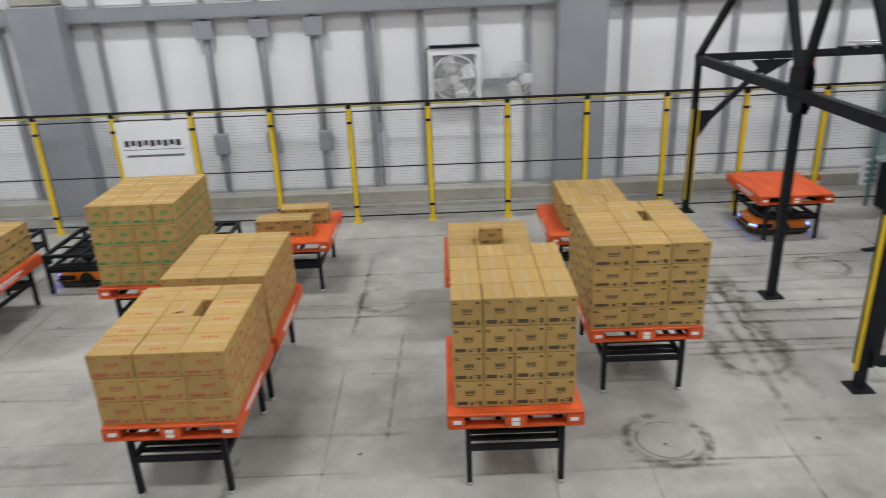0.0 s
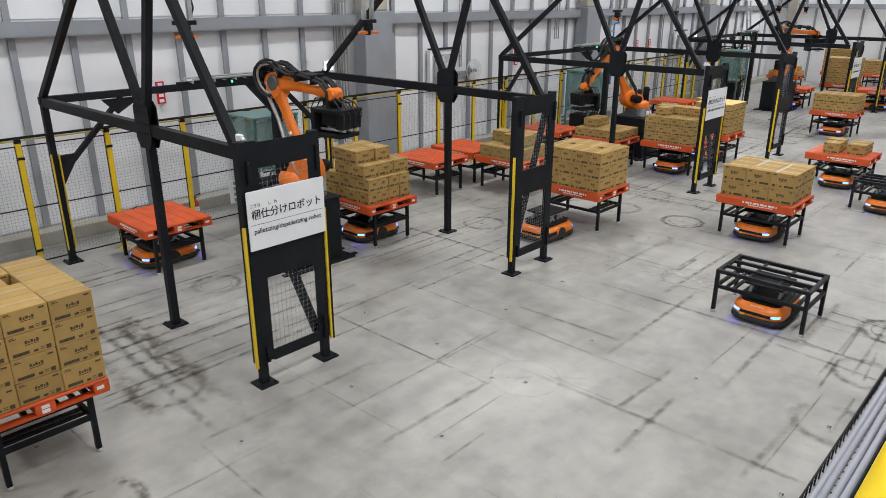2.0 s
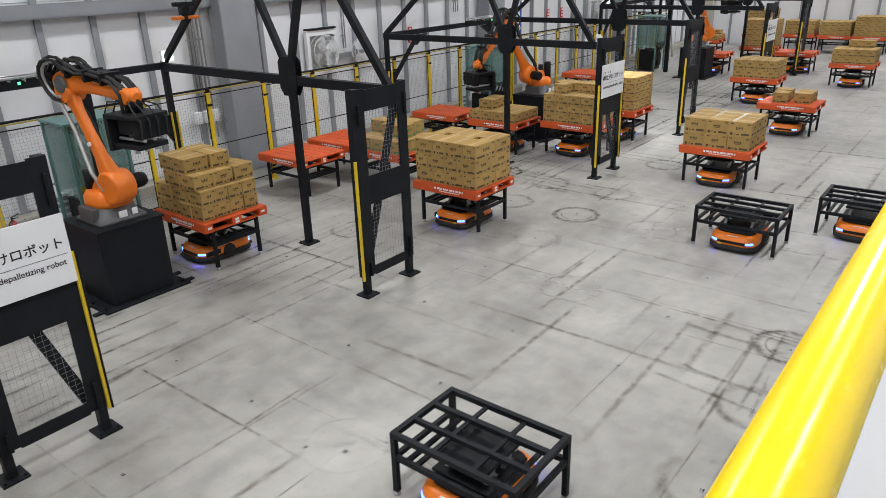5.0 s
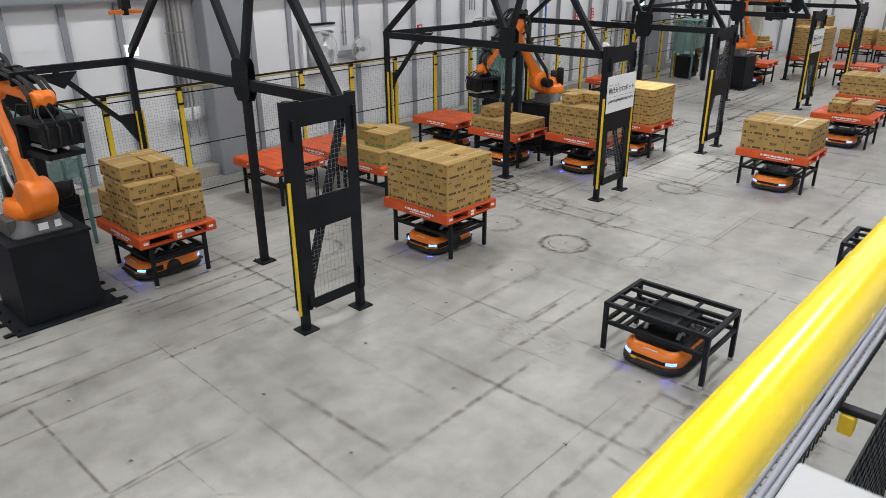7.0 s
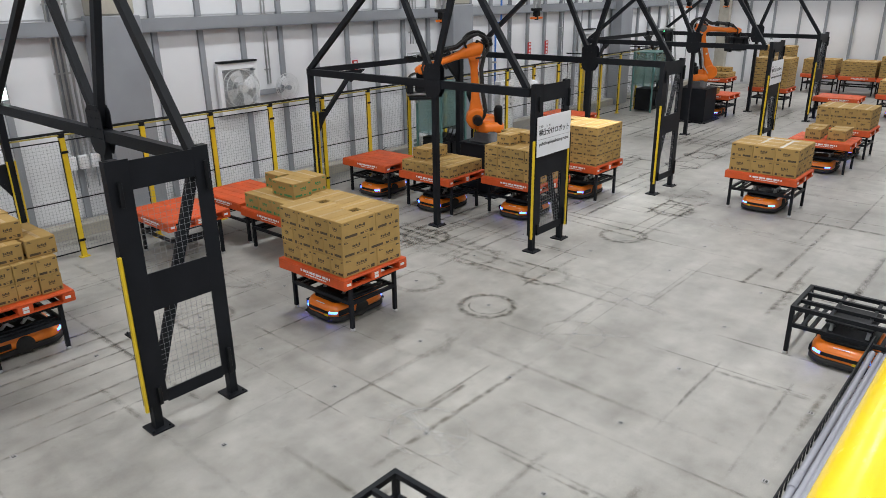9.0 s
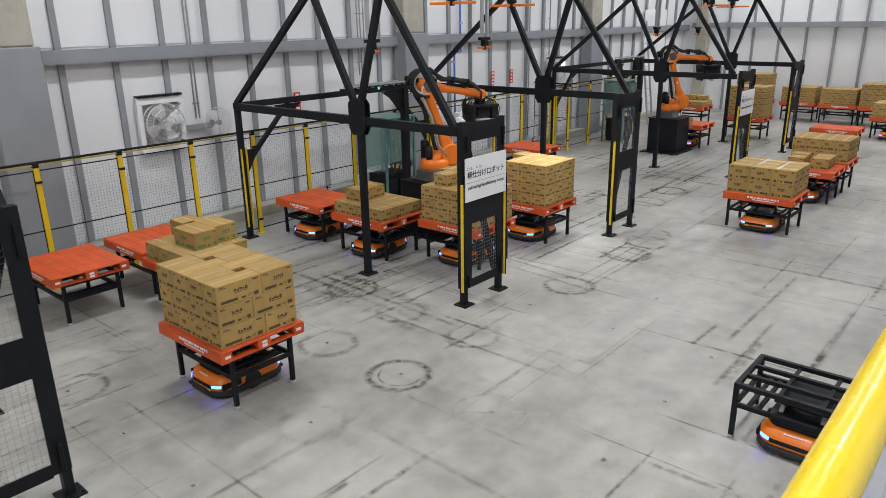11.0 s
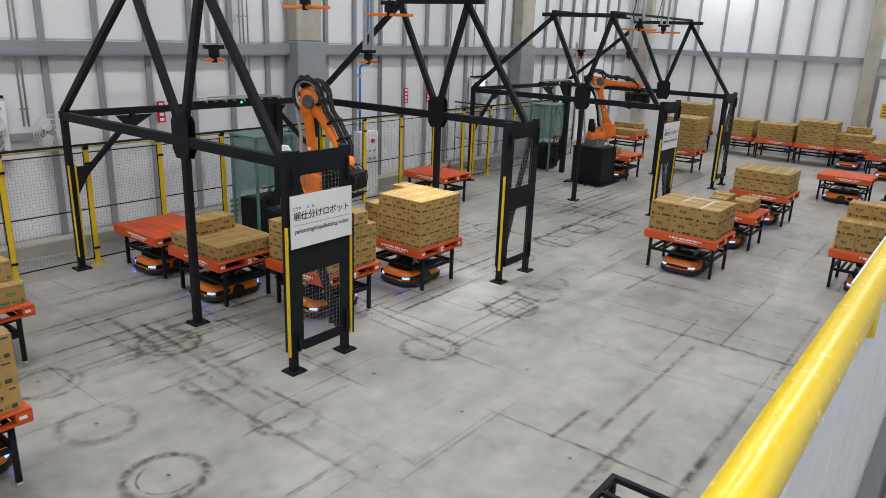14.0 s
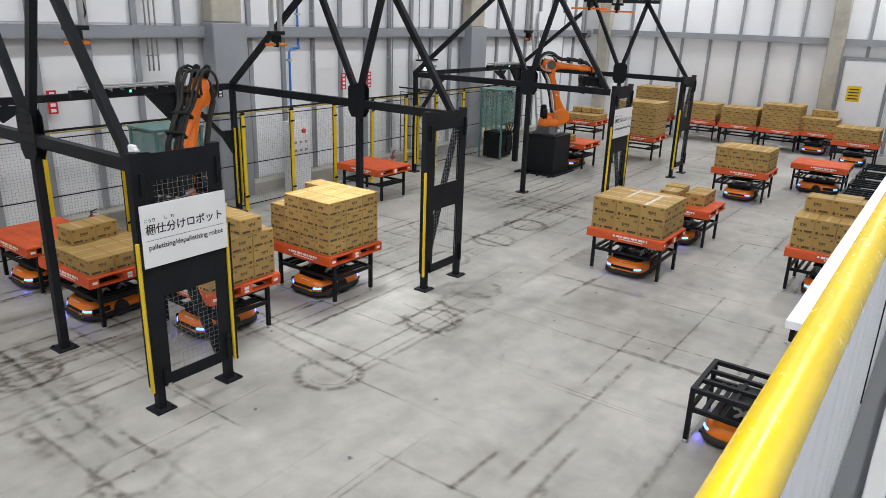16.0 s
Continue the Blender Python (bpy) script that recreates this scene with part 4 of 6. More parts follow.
def robot(x, y, yaw, lean, lift):
    root = thing("palletising_robot", "orange six-axis robot arm on a dark steel pedestal", "robot", "palletising robots", pose(x, y, 0))
    bm = bmesh.new()
    box(bm, -0.48, 0.48, -0.5, 0.5, 0.03, 1.1, 0.01)
    box(bm, -0.5, 0.5, -0.52, 0.52, 1.1, 1.13)
    part("pedestal", bm, CHAR, root, "dark grey steel pedestal")
    bm = bmesh.new()
    box(bm, -0.66, 0.66, -0.64, 0.64, 0, 0.03, 0.004)
    for sx in (-1, 1):
        for k in range(4):
            box(bm, sx * 0.72 - 0.06, sx * 0.72 + 0.06, -0.55 + k * 0.36, -0.47 + k * 0.36, 0, 0.025)
            tube(bm, [(sx * 0.6, -0.51 + k * 0.36, 0.03), (sx * 0.6, -0.51 + k * 0.36, 0.06)], 0.02, 6)
    part("floor_plate", bm, CHAR, root)
    bm = bmesh.new()
    r = [[(px, py, z) for px, py in rring(w, w, rr, 5)] for w, rr, z in ((0.72, 0.08, 1.13), (0.72, 0.08, 1.17), (0.62, 0.18, 1.22), (0.56, 0.26, 1.4))]
    loft(bm, r)
    box(bm, -0.36, -0.26, -0.2, 0.2, 1.16, 1.36, 0.01)
    part("robot_base", bm, BASE_GREY, root, "dark grey cast robot base")
    for xa, xb, ya, yb in ((-0.06, 0.06, -0.345, -0.33), (0.14, 0.22, -0.335, -0.325)):
        bm = bmesh.new()
        box(bm, xa, xb, ya, yb, 1.195, 1.285)
        part("base_label", bm, WHITE, root)
    jp = joint_poses(yaw, lean, lift)
    # turning body with the shoulder bearing and motors
    bm = bmesh.new()
    loft(bm, [[(px, py, z) for px, py in rring(w, w * 0.94, w * 0.4, 6)] for w, z in ((0.6, 0), (0.62, 0.06), (0.6, 0.16), (0.5, 0.24))])
    tube(bm, [(0.32, -0.2, 0.3), (0.32, -0.18, 0.3), (0.32, 0.11, 0.3), (0.32, 0.14, 0.3)], [0.2, 0.23, 0.23, 0.19], 26)
    loft(bm, [[(0.12 + px, py, z) for px, py in rring(w, d, 0.08, 4)] for w, d, z in ((0.54, 0.34, 0.08), (0.56, 0.3, 0.24), (0.36, 0.26, 0.38))])
    car = part("carousel", bm, ROBOT_ORANGE, root, "orange turning body")
    bm = bmesh.new()
    tube(bm, [(0.32, 0.14, 0.3), (0.32, 0.34, 0.3), (0.32, 0.4, 0.3)], [0.11, 0.11, 0.09], 14)
    part("motor", bm, BLACK, car, "black servo motor")
    bm = bmesh.new()
    tube(bm, [(-0.16, 0.14, 0.15), (-0.16, 0.14, 0.55), (-0.16, 0.14, 0.6)], [0.09, 0.09, 0.07], 14)
    part("motor", bm, BLACK, car, "black servo motor")
    bm = bmesh.new()
    tube(bm, [(-0.16, -0.12, 0.2), (-0.16, -0.12, 0.5)], 0.07, 12)
    part("motor", bm, BLACK, car, "black servo motor")
    # lower arm
    bm = bmesh.new()
    loft(bm, [[(px, py - 0.05, z) for px, py in rring(w, d, min(w, d) * 0.35, 4)] for w, d, z in
              ((0.26, 0.16, -0.17), (0.37, 0.2, -0.08), (0.38, 0.2, 0.06), (0.29, 0.18, 0.24), (0.19, 0.14, 0.46), (0.165, 0.12, 0.8), (0.165, 0.12, 1.12), (0.24, 0.15, ARM - 0.1), (0.25, 0.15, ARM + 0.04), (0.16, 0.12, ARM + 0.12))])
    tube(bm, [(0, -0.17, ARM), (0, 0.1, ARM)], 0.14, 20)
    low = part("lower_arm", bm, ROBOT_ORANGE, root, "orange lower arm")
    bm = bmesh.new()
    pts = [(-0.12, 0.1, -0.05), (-0.2, 0.12, 0.2), (-0.15, 0.12, 0.6), (-0.14, 0.12, 1.1), (-0.22, 0.1, 1.4), (-0.2, 0.06, 1.6), (-0.05, 0.05, 1.68)]
    tube(bm, pts, 0.045, 8)
    pts2 = [(-0.1, -0.18, 0.0), (-0.2, -0.17, 0.3), (-0.13, -0.15, 0.9), (-0.17, -0.14, 1.35), (-0.08, -0.13, 1.55)]
    part("hose", bm, RUBBER, low, "black ribbed hose")
    bm = bmesh.new()
    tube(bm, pts2, 0.03, 8)
    part("hose", bm, LIGHT_STEEL, low, "grey armoured cable")
    for zz, w in ((0.12, 0.07), (0.62, 0.05)):
        bm = bmesh.new()
        box(bm, -w / 2, w / 2, -0.152, -0.12, zz, zz + w, 0.002)
        part("arm_label", bm, WHITE, low, "small white label")
    bm = bmesh.new()
    tube(bm, [(0, -0.178, 0), (0, -0.16, 0)], [0.1, 0.12], 20)
    part("joint_cap", bm, BASE_GREY, low)
    # forearm
    bm = bmesh.new()
    loft(bm, [[(x, py, pz + 0.1) for py, pz in rring(w, h, min(w, h) * 0.4, 4)] for w, h, x in
              ((0.2, 0.2, -0.26), (0.28, 0.28, -0.18), (0.3, 0.31, 0.0), (0.24, 0.26, 0.16), (0.17, 0.18, 0.3), (0.145, 0.15, 0.5), (0.14, 0.14, 0.84), (0.18, 0.18, 0.9), (0.19, 0.18, FORE + 0.06), (0.12, 0.12, FORE + 0.13))])
    tube(bm, [(FORE, -0.12, 0.1), (FORE, -0.1, 0.1), (FORE, 0.1, 0.1), (FORE, 0.12, 0.1)], [0.08, 0.1, 0.1, 0.08], 16)
    fo = part("forearm", bm, ROBOT_ORANGE, root, "orange forearm")
    for dy, dz in ((-0.09, 0.17), (0.09, 0.17), (0.0, 0.0)):
        bm = bmesh.new()
        tube(bm, [(-0.25, dy, 0.1 + dz * 0.5), (-0.42, dy, 0.1 + dz * 0.5), (-0.46, dy, 0.1 + dz * 0.5)], [0.06, 0.06, 0.045], 12)
        part("motor", bm, BLACK, fo, "black wrist motor")
    # hose package: loops round the elbow, strands along the arm, a drop to the gripper
    for k, (rad, yy) in enumerate(((0.27, -0.2), (0.23, -0.17), (0.25, 0.19), (0.3, -0.14))):
        bm = bmesh.new()
        tube(bm, [(-0.1 + rad * math.cos(a) * 1.05, yy + 0.02 * math.sin(a * 2), 0.16 + rad * math.sin(a)) for a in [0.5 + j * 0.42 for j in range(12)]], 0.021, 8)
        part("hose", bm, (RUBBER if k != 1 else LIGHT_STEEL), fo, "looped hose package")
    for k, yy in enumerate((-0.13, -0.07, 0.0, 0.08, 0.14)):
        bm = bmesh.new()
        lift_z = 0.31 + 0.03 * math.sin(k * 2.2)
        tube(bm, [(-0.36, yy * 0.8, 0.2), (-0.22, yy * 1.3, 0.38), (0.02, yy * 1.3, lift_z + 0.06), (0.3, yy, lift_z - 0.03), (0.55, yy * 0.9, lift_z), (0.8, yy * 0.9, lift_z - 0.02), (1.0, yy, lift_z - 0.05), (1.17, yy * 1.1, 0.14), (1.2, yy, -0.12)], 0.022 + 0.006 * (k % 2), 8)
        part("hose", bm, RUBBER, fo, "black hose package")
    for x in (0.12, 0.5, 0.84):
        bm = bmesh.new()
        box(bm, x - 0.022, x + 0.022, -0.15, 0.15, 0.2, 0.36, 0.006)
        part("hose_clamp", bm, BLACK, fo)
    bm = bmesh.new()
    tube(bm, [(0, -0.185, 0.1), (0, -0.15, 0.1)], [0.1, 0.13], 20)
    part("joint_cap", bm, BASE_GREY, fo)
    # gripper that hangs from the wrist
    bm = bmesh.new()
    tube(bm, [(0, 0, 0.02), (0, 0, -0.1), (0, 0, -0.2)], [0.08, 0.1, 0.08], 14)
    box(bm, -0.32, 0.3, -0.26, 0.26, -0.26, -0.2, 0.008)
    box(bm, -0.32, -0.24, -0.26, 0.26, -0.68, -0.26, 0.006)
    box(bm, 0.16, 0.3, -0.22, 0.22, -0.5, -0.26, 0.006)
    box(bm, -0.24, 0.26, -0.22, 0.22, -0.64, -0.58, 0.004)
    box(bm, -0.16, 0.12, -0.18, 0.18, -0.46, -0.26, 0.006)
    gr = part("gripper", bm, BLACK, root, "black carton gripper")
    bm = bmesh.new()
    for yy in (-0.15, 0.0, 0.15):
        bm = bmesh.new()
        tube(bm, [(-0.2, yy, -0.52), (0.3, yy, -0.52)], 0.022, 8)
        tube(bm, [(0.1, yy, -0.64), (0.1, yy, -0.7)], [0.02, 0.035], 8)
        part("cylinder", bm, LIGHT_STEEL, gr, "steel pneumatic cylinder")
    for k in range(4):
        bm = bmesh.new()
        s0 = -0.2 + 0.13 * k
        tube(bm, [(0.02, s0 * 0.5, -0.05), (0.2, s0, -0.12), (0.34, s0, -0.28), (0.3, s0, -0.5)], 0.011, 6)
        tube(bm, [(-0.05, s0 * 0.5, -0.05), (-0.25, s0, -0.05), (-0.36, s0, -0.22), (-0.33, s0, -0.4)], 0.011, 6)
        part("hose", bm, RUBBER, gr, "black air hose")
    ms = {"carousel": car, "lower_arm": low, "forearm": fo, "gripper": gr}
    for k, ob in ms.items():
        ob.matrix_basis = jp[k]
    return root, ms


def camera_unit(x, y, z, bar, along):
    """Overhead vision unit: aluminium drop profiles, black camera, orange light bar."""
    root = thing("vision_unit", "overhead camera on aluminium profiles with an orange light bar", "camera unit", "overhead vision units", pose(x, y, z, 0, 0, along))
    for s in (-1, 1):
        bm = bmesh.new()
        box(bm, s * 0.09 - 0.03, s * 0.09 + 0.03, -0.03, 0.03, 0.22, CEIL - 0.5 - z)
        part("drop_profile", bm, LIGHT_STEEL, root, "bare aluminium profile")
    bm = bmesh.new()
    box(bm, -0.16, 0.16, -0.05, 0.05, 0.18, 0.24, 0.004)
    box(bm, -0.06, 0.06, -0.06, 0.06, 0.06, 0.18, 0.006)
    tube(bm, [(0, 0, 0.06), (0, 0, -0.02)], 0.045, 12)
    tube(bm, [(0.12, 0.05, 0.24), (0.2, 0.08, 0.4), (0.14, 0.06, 0.7), (0.1, 0.05, 1.2)], 0.012, 6)
    part("camera_body", bm, BLACK, root)
    bm = bmesh.new()
    box(bm, -bar, bar, -0.03, 0.03, 0.0, 0.045, 0.006)
    part("light_bar", bm, ROBOT_ORANGE, root, "orange light bar")
    return root


# ---- the place, part by part ----
hall()
walkway()
CELL = (4.3, 16.1, 27.95)
for x0 in CELL:
    robot_cell(x0)
    portal(x0, 6.38, True)
    portal(x0 + 4.8, 6.38, False)
fence()
for x0 in CELL:
    for dx, y, z, bar, al in ((1.1, 9.4, 3.78, 0.16, 0), (4.55, 9.5, 3.72, 0.22, 0), (1.75, 8.05, 4.58, 0.5, 90), (3.6, 8.1, 4.55, 0.5, 90)):
        camera_unit(x0 + dx, y, z, bar, al)
ROB1, R1 = robot(CELL[0] + 2.9, 9.55, -82, -25, -5)
ROB2, R2 = robot(CELL[1] + 2.9, 9.55, 162, 32, -45)
ROB3, R3 = robot(CELL[2] + 2.9, 9.55, -50, -17, -4)

# waiting loads at the start of the aisle
station(-2.48, 5.72, "tp", stack([(3, 4)] * 3, (0.36, 0.33, 0.23), INK_RED, "low stack of brown cartons with red print on a pallet", span=(1.16, 1.34), seed=3, top=True, holes=((2, 1, 2),)))
station(-2.45, 7.2, "tp", stack([(3, 4)] * 3, (0.36, 0.33, 0.235), INK_RED, "stack of brown cartons behind another load", seed=4))
station(0.5, 5.72, "tp", stack([(4, 4)] * 4, (0.27, 0.33, 0.26), INK, "four-layer stack of small printed cartons on a pallet", span=(1.04, 1.2), seed=5))
station(0.5, 8.62, "tp", stack([(3, 4), [(0.02, -0.1, 0.3, 0.24)]], (0.36, 0.3, 0.22), INK, "single layer of cartons with one carton on top", seed=6))
station(2.0, 7.12, "tp", stack([(3, 4)] * 4, (0.36, 0.33, 0.233), INK, "tall stack of brown printed cartons on a pallet", span=(1.17, 1.36), seed=7, holes=((3, 1, 2),)))
station(1.98, 9.9, "tp", stack([[(0.1 + i * 0.3, -0.35 + j * 0.4, 0.3, 0.4) for i in (-1, 0, 1) for j in (0, 1, 2)]] * 2, (0.3, 0.4, 0.2), INK, "two layers of cartons on part of a pallet", seed=8))
station(-3.85, 8.66, "tp", stack([(4, 5)] * 4, (0.27, 0.27, 0.265), INK_GREEN, "tall cube of cartons with green print on a pallet", seed=9))
station(-2.32, 10.0, "tp", stack([[(-0.3, -0.3, 0.4, 0.32), (0.1, -0.3, 0.4, 0.32), (0.3, 0.2, 0.36, 0.3), (-0.06, 0.2, 0.36, 0.3)]], (0.4, 0.3, 0.26), INK, "a few loose cartons on a pallet", seed=10))
station(-3.85, 10.15, "t")
station(-6.45, 8.6, "tp", stack([(3, 4)] * 2, (0.36, 0.33, 0.25), INK, seed=11))
station(-5.6, 10.2, "tv")
station(-7.1, 10.2, "t")

# first cell and the bay beyond it
station(5.5, 11.25, "tpv")
pyr = [(4, 4), (4, 3), [(-0.35 + 0.36 * i, -0.3 + 0.42 * j, 0.36, 0.42) for i in range(3) for j in range(2)] + [(0.1, 0.42, 0.36, 0.3)],
       [(-0.3, -0.12, 0.42, 0.4), (-0.3, 0.26, 0.42, 0.34), (0.1, 0.3, 0.38, 0.32), (0.1, -0.1, 0.34, 0.44)]]
station(8.83, 9.62, "tpv", stack(pyr, (0.3, 0.3, 0.235), INK, "uneven pyramid of mixed cartons on a pallet", span=(1.04, 1.2), seed=12, jitter=0.02))
station(12.15, 11.2, "tp")
station(13.6, 11.3, "tp")
station(13.5, 9.75, "tp", stack([[(-0.36 + 0.36 * i, -0.4 + 0.4 * j, 0.36, 0.4) for i in range(3) for j in range(3)], [(-0.1, -0.2, 0.4, 0.6), (0.3, -0.1, 0.4, 0.6), (0.1, 0.4, 0.36, 0.4)]],
        (0.36, 0.4, 0.27), INK_GREEN, "low stepped load of cartons with green print", seed=13))
AISLE = stack([pinwheel(1.06, 1.3, k == 1) for k in range(3)], (0.37, 0.27, 0.255), INK, "three-layer stack of interlocked cartons with two square gaps on top", seed=14)
station(12.38, 7.12, "tp", AISLE)
VEH_A = put("v", 11.0, 7.1)

# second cell
station(17.25, 11.3, "tpv")
station(17.2, 9.45, "tpv", stack([(3, 4), [(-0.18, 0.3, 0.36, 0.4), (0.18, 0.34, 0.34, 0.4)]], (0.36, 0.33, 0.235), INK, "single layer of cartons with two on top", seed=15))
station(17.88, 7.78, "tpv", stack([(3, 4)] * 3 + [[(0.18, y, 0.36, 0.32) for y in (-0.48, -0.16, 0.16, 0.48)] + [(-0.2, 0.3, 0.36, 0.32)]], (0.36, 0.33, 0.215), INK, "stepped stack of brown cartons", seed=16))
station(19.92, 7.68, "tpv", stack([(3, 4)] * 3 + [[(x, y, 0.36, 0.325) for x in (-0.36, 0.0, 0.36) for y in (-0.4875, -0.1625, 0.1625)] + [(0.36, 0.4875, 0.36, 0.325)]], (0.36, 0.33, 0.205), INK, "tall stack of brown cartons with a short top layer", seed=17))
station(25.1, 11.25, "tp")

# third cell and the far end
station(35.1, 8.35, "tp", stack([(3, 4)] * 5, (0.36, 0.33, 0.215), INK, "tall stack of brown cartons", seed=18))
station(40.4, 9.85, "tp", stack([(3, 4)] * 5, (0.36, 0.33, 0.225), INK, "tall stack of brown cartons", seed=19))
station(32.15, 9.4, "tpv", stack([[(-0.3, 0, 0.36, 0.4)]], (0.36, 0.4, 0.2), INK, "a single carton on a pallet", seed=20))
station(37.1, 11.3, "tp", stack([(3, 4), [(0.2, y, 0.36, 0.33) for y in (-0.4, 0.0, 0.4)]], (0.36, 0.33, 0.2), INK, seed=21))
station(40.9, 8.1, "tp", stack([(3, 4)] * 3, (0.36, 0.33, 0.205), INK, seed=22))
station(40.7, 6.55, "tp", stack([(3, 4)] * 3, (0.36, 0.33, 0.205), INK, seed=23))
station(40.6, 5.1, "tp", stack([(3, 4)] * 4, (0.36, 0.33, 0.215), INK, "tall cube of brown cartons", seed=24))
W5 = station(39.4, 2.5, "tpv", stack([(3, 4)] * 2, (0.36, 0.33, 0.22), INK, seed=25))
station(25.35, 1.08, "tpv", stack([(3, 4)] * 2 + [[(0.1, y, 0.4, 0.4) for y in (-0.4, 0.0, 0.4)] + [(0.4, 0, 0.3, 0.4)]], (0.36, 0.33, 0.27), INK, "three-layer load of brown cartons", seed=26))
EMPTY_E = station(33.8, 2.7, "tpv")
for x in (31.2, 32.6, 34.0, 35.4):
    station(x, 1.15, "t")
station(15.45, 1.22, "tv")
CART_C = station(19.65, 0.92, "tv")

# traffic in the aisle
CART_A = station(8.6, 2.73, "tv")
CART_B = station(14.57, 2.73, "tv")
TAPED = stack([(3, 3)] * 2, (0.36, 0.33, 0.285), INK, "two layers of large taped cartons on a pallet", seed=27)
for x, y, w, d in ((-0.1, -0.3, 0.9, 0.05), (0.1, 0.15, 0.7, 0.05), (0.3, -0.05, 0.05, 0.7)):
    bm = bmesh.new()
    box(bm, x - w / 2, x + w / 2, y - d / 2, y + d / 2, 0.5705, 0.5725)
    part("tape_strip", bm, CLEAR_TAPE, TAPED, "glossy white tape")
LOAD_A = station(15.6, 4.13, "tpv", TAPED)
LOAD_B = station(22.0, 4.13, "tpv", stack([[(-0.1, -0.3, 0.36, 0.4), (0.28, -0.3, 0.36, 0.4), (0.3, 0.25, 0.36, 0.4), (-0.2, 0.2, 0.4, 0.36)]], (0.36, 0.4, 0.26), INK, "a few loose cartons on a pallet", seed=28))
LOAD_C = station(26.5, 6.2, "tpv", stack([(3, 4)] * 2, (0.36, 0.33, 0.27), INK, "two layers of brown cartons on a pallet", seed=29))
LOAD_D = station(30.4, 4.13, "tpv", stack([(3, 4)] * 2 + [[(0.3, y, 0.36, 0.4) for y in (-0.3, 0.1)]], (0.36, 0.33, 0.24), INK, "two layers of cartons with two more on top", seed=30))


# ---- marks on the slab ----
GX = [0.52 + 1.475 * k for k in range(-6, 26)]
GY = (1.2, 2.68, 4.13, 5.58, 7.03, 8.5, 9.6, 11.2)


def strip(bm, x0, y0, x1, y1, w, z, mi=0):
    d = Vector((x1 - x0, y1 - y0, 0)).normalized()
    s = Vector((-d.y, d.x, 0)) * (w * 0.8)
    a, b = Vector((x0, y0, z)), Vector((x1, y1, z))
    fc = bm.faces.new([bm.verts.new(p) for p in (a - s, b - s, b + s, a + s)])
    fc.material_index = mi
    lay = bm.loops.layers.uv.verify()
    for lp, c in zip(fc.loops, ((0, 0), (1, 0), (1, 1), (0, 1))):
        lp[lay].uv = c


def soft_strip(bm, x0, y0, x1, y1, w, z, mi=0):
    """A broad rubbed line, a little longer at both ends."""
    strip(bm, x0 - 0.1, y0, x1 + 0.07, y1, w * 1.5, z, mi)


def ring_mark(bm, cx, cy, r, w, z, a0=0.0, a1=360.0, mi=0):
    n = 40
    pts = [radians(a0 + (a1 - a0) * k / n) for k in range(n + 1)]
    w *= 1.5
    lay = bm.loops.layers.uv.verify()
    vi = [bm.verts.new((cx + (r - w / 2) * math.cos(a), cy + (r - w / 2) * math.sin(a), z)) for a in pts]
    vo = [bm.verts.new((cx + (r + w / 2) * math.cos(a), cy + (r + w / 2) * math.sin(a), z)) for a in pts]
    for k in range(n):
        fc = bm.faces.new((vi[k], vo[k], vo[k + 1], vi[k + 1]))
        fc.material_index = mi
        for lp, c in zip(fc.loops, ((k, 0), (k, 1), (k + 1, 1), (k + 1, 0))):
            lp[lay].uv = (c[0] / n, c[1])


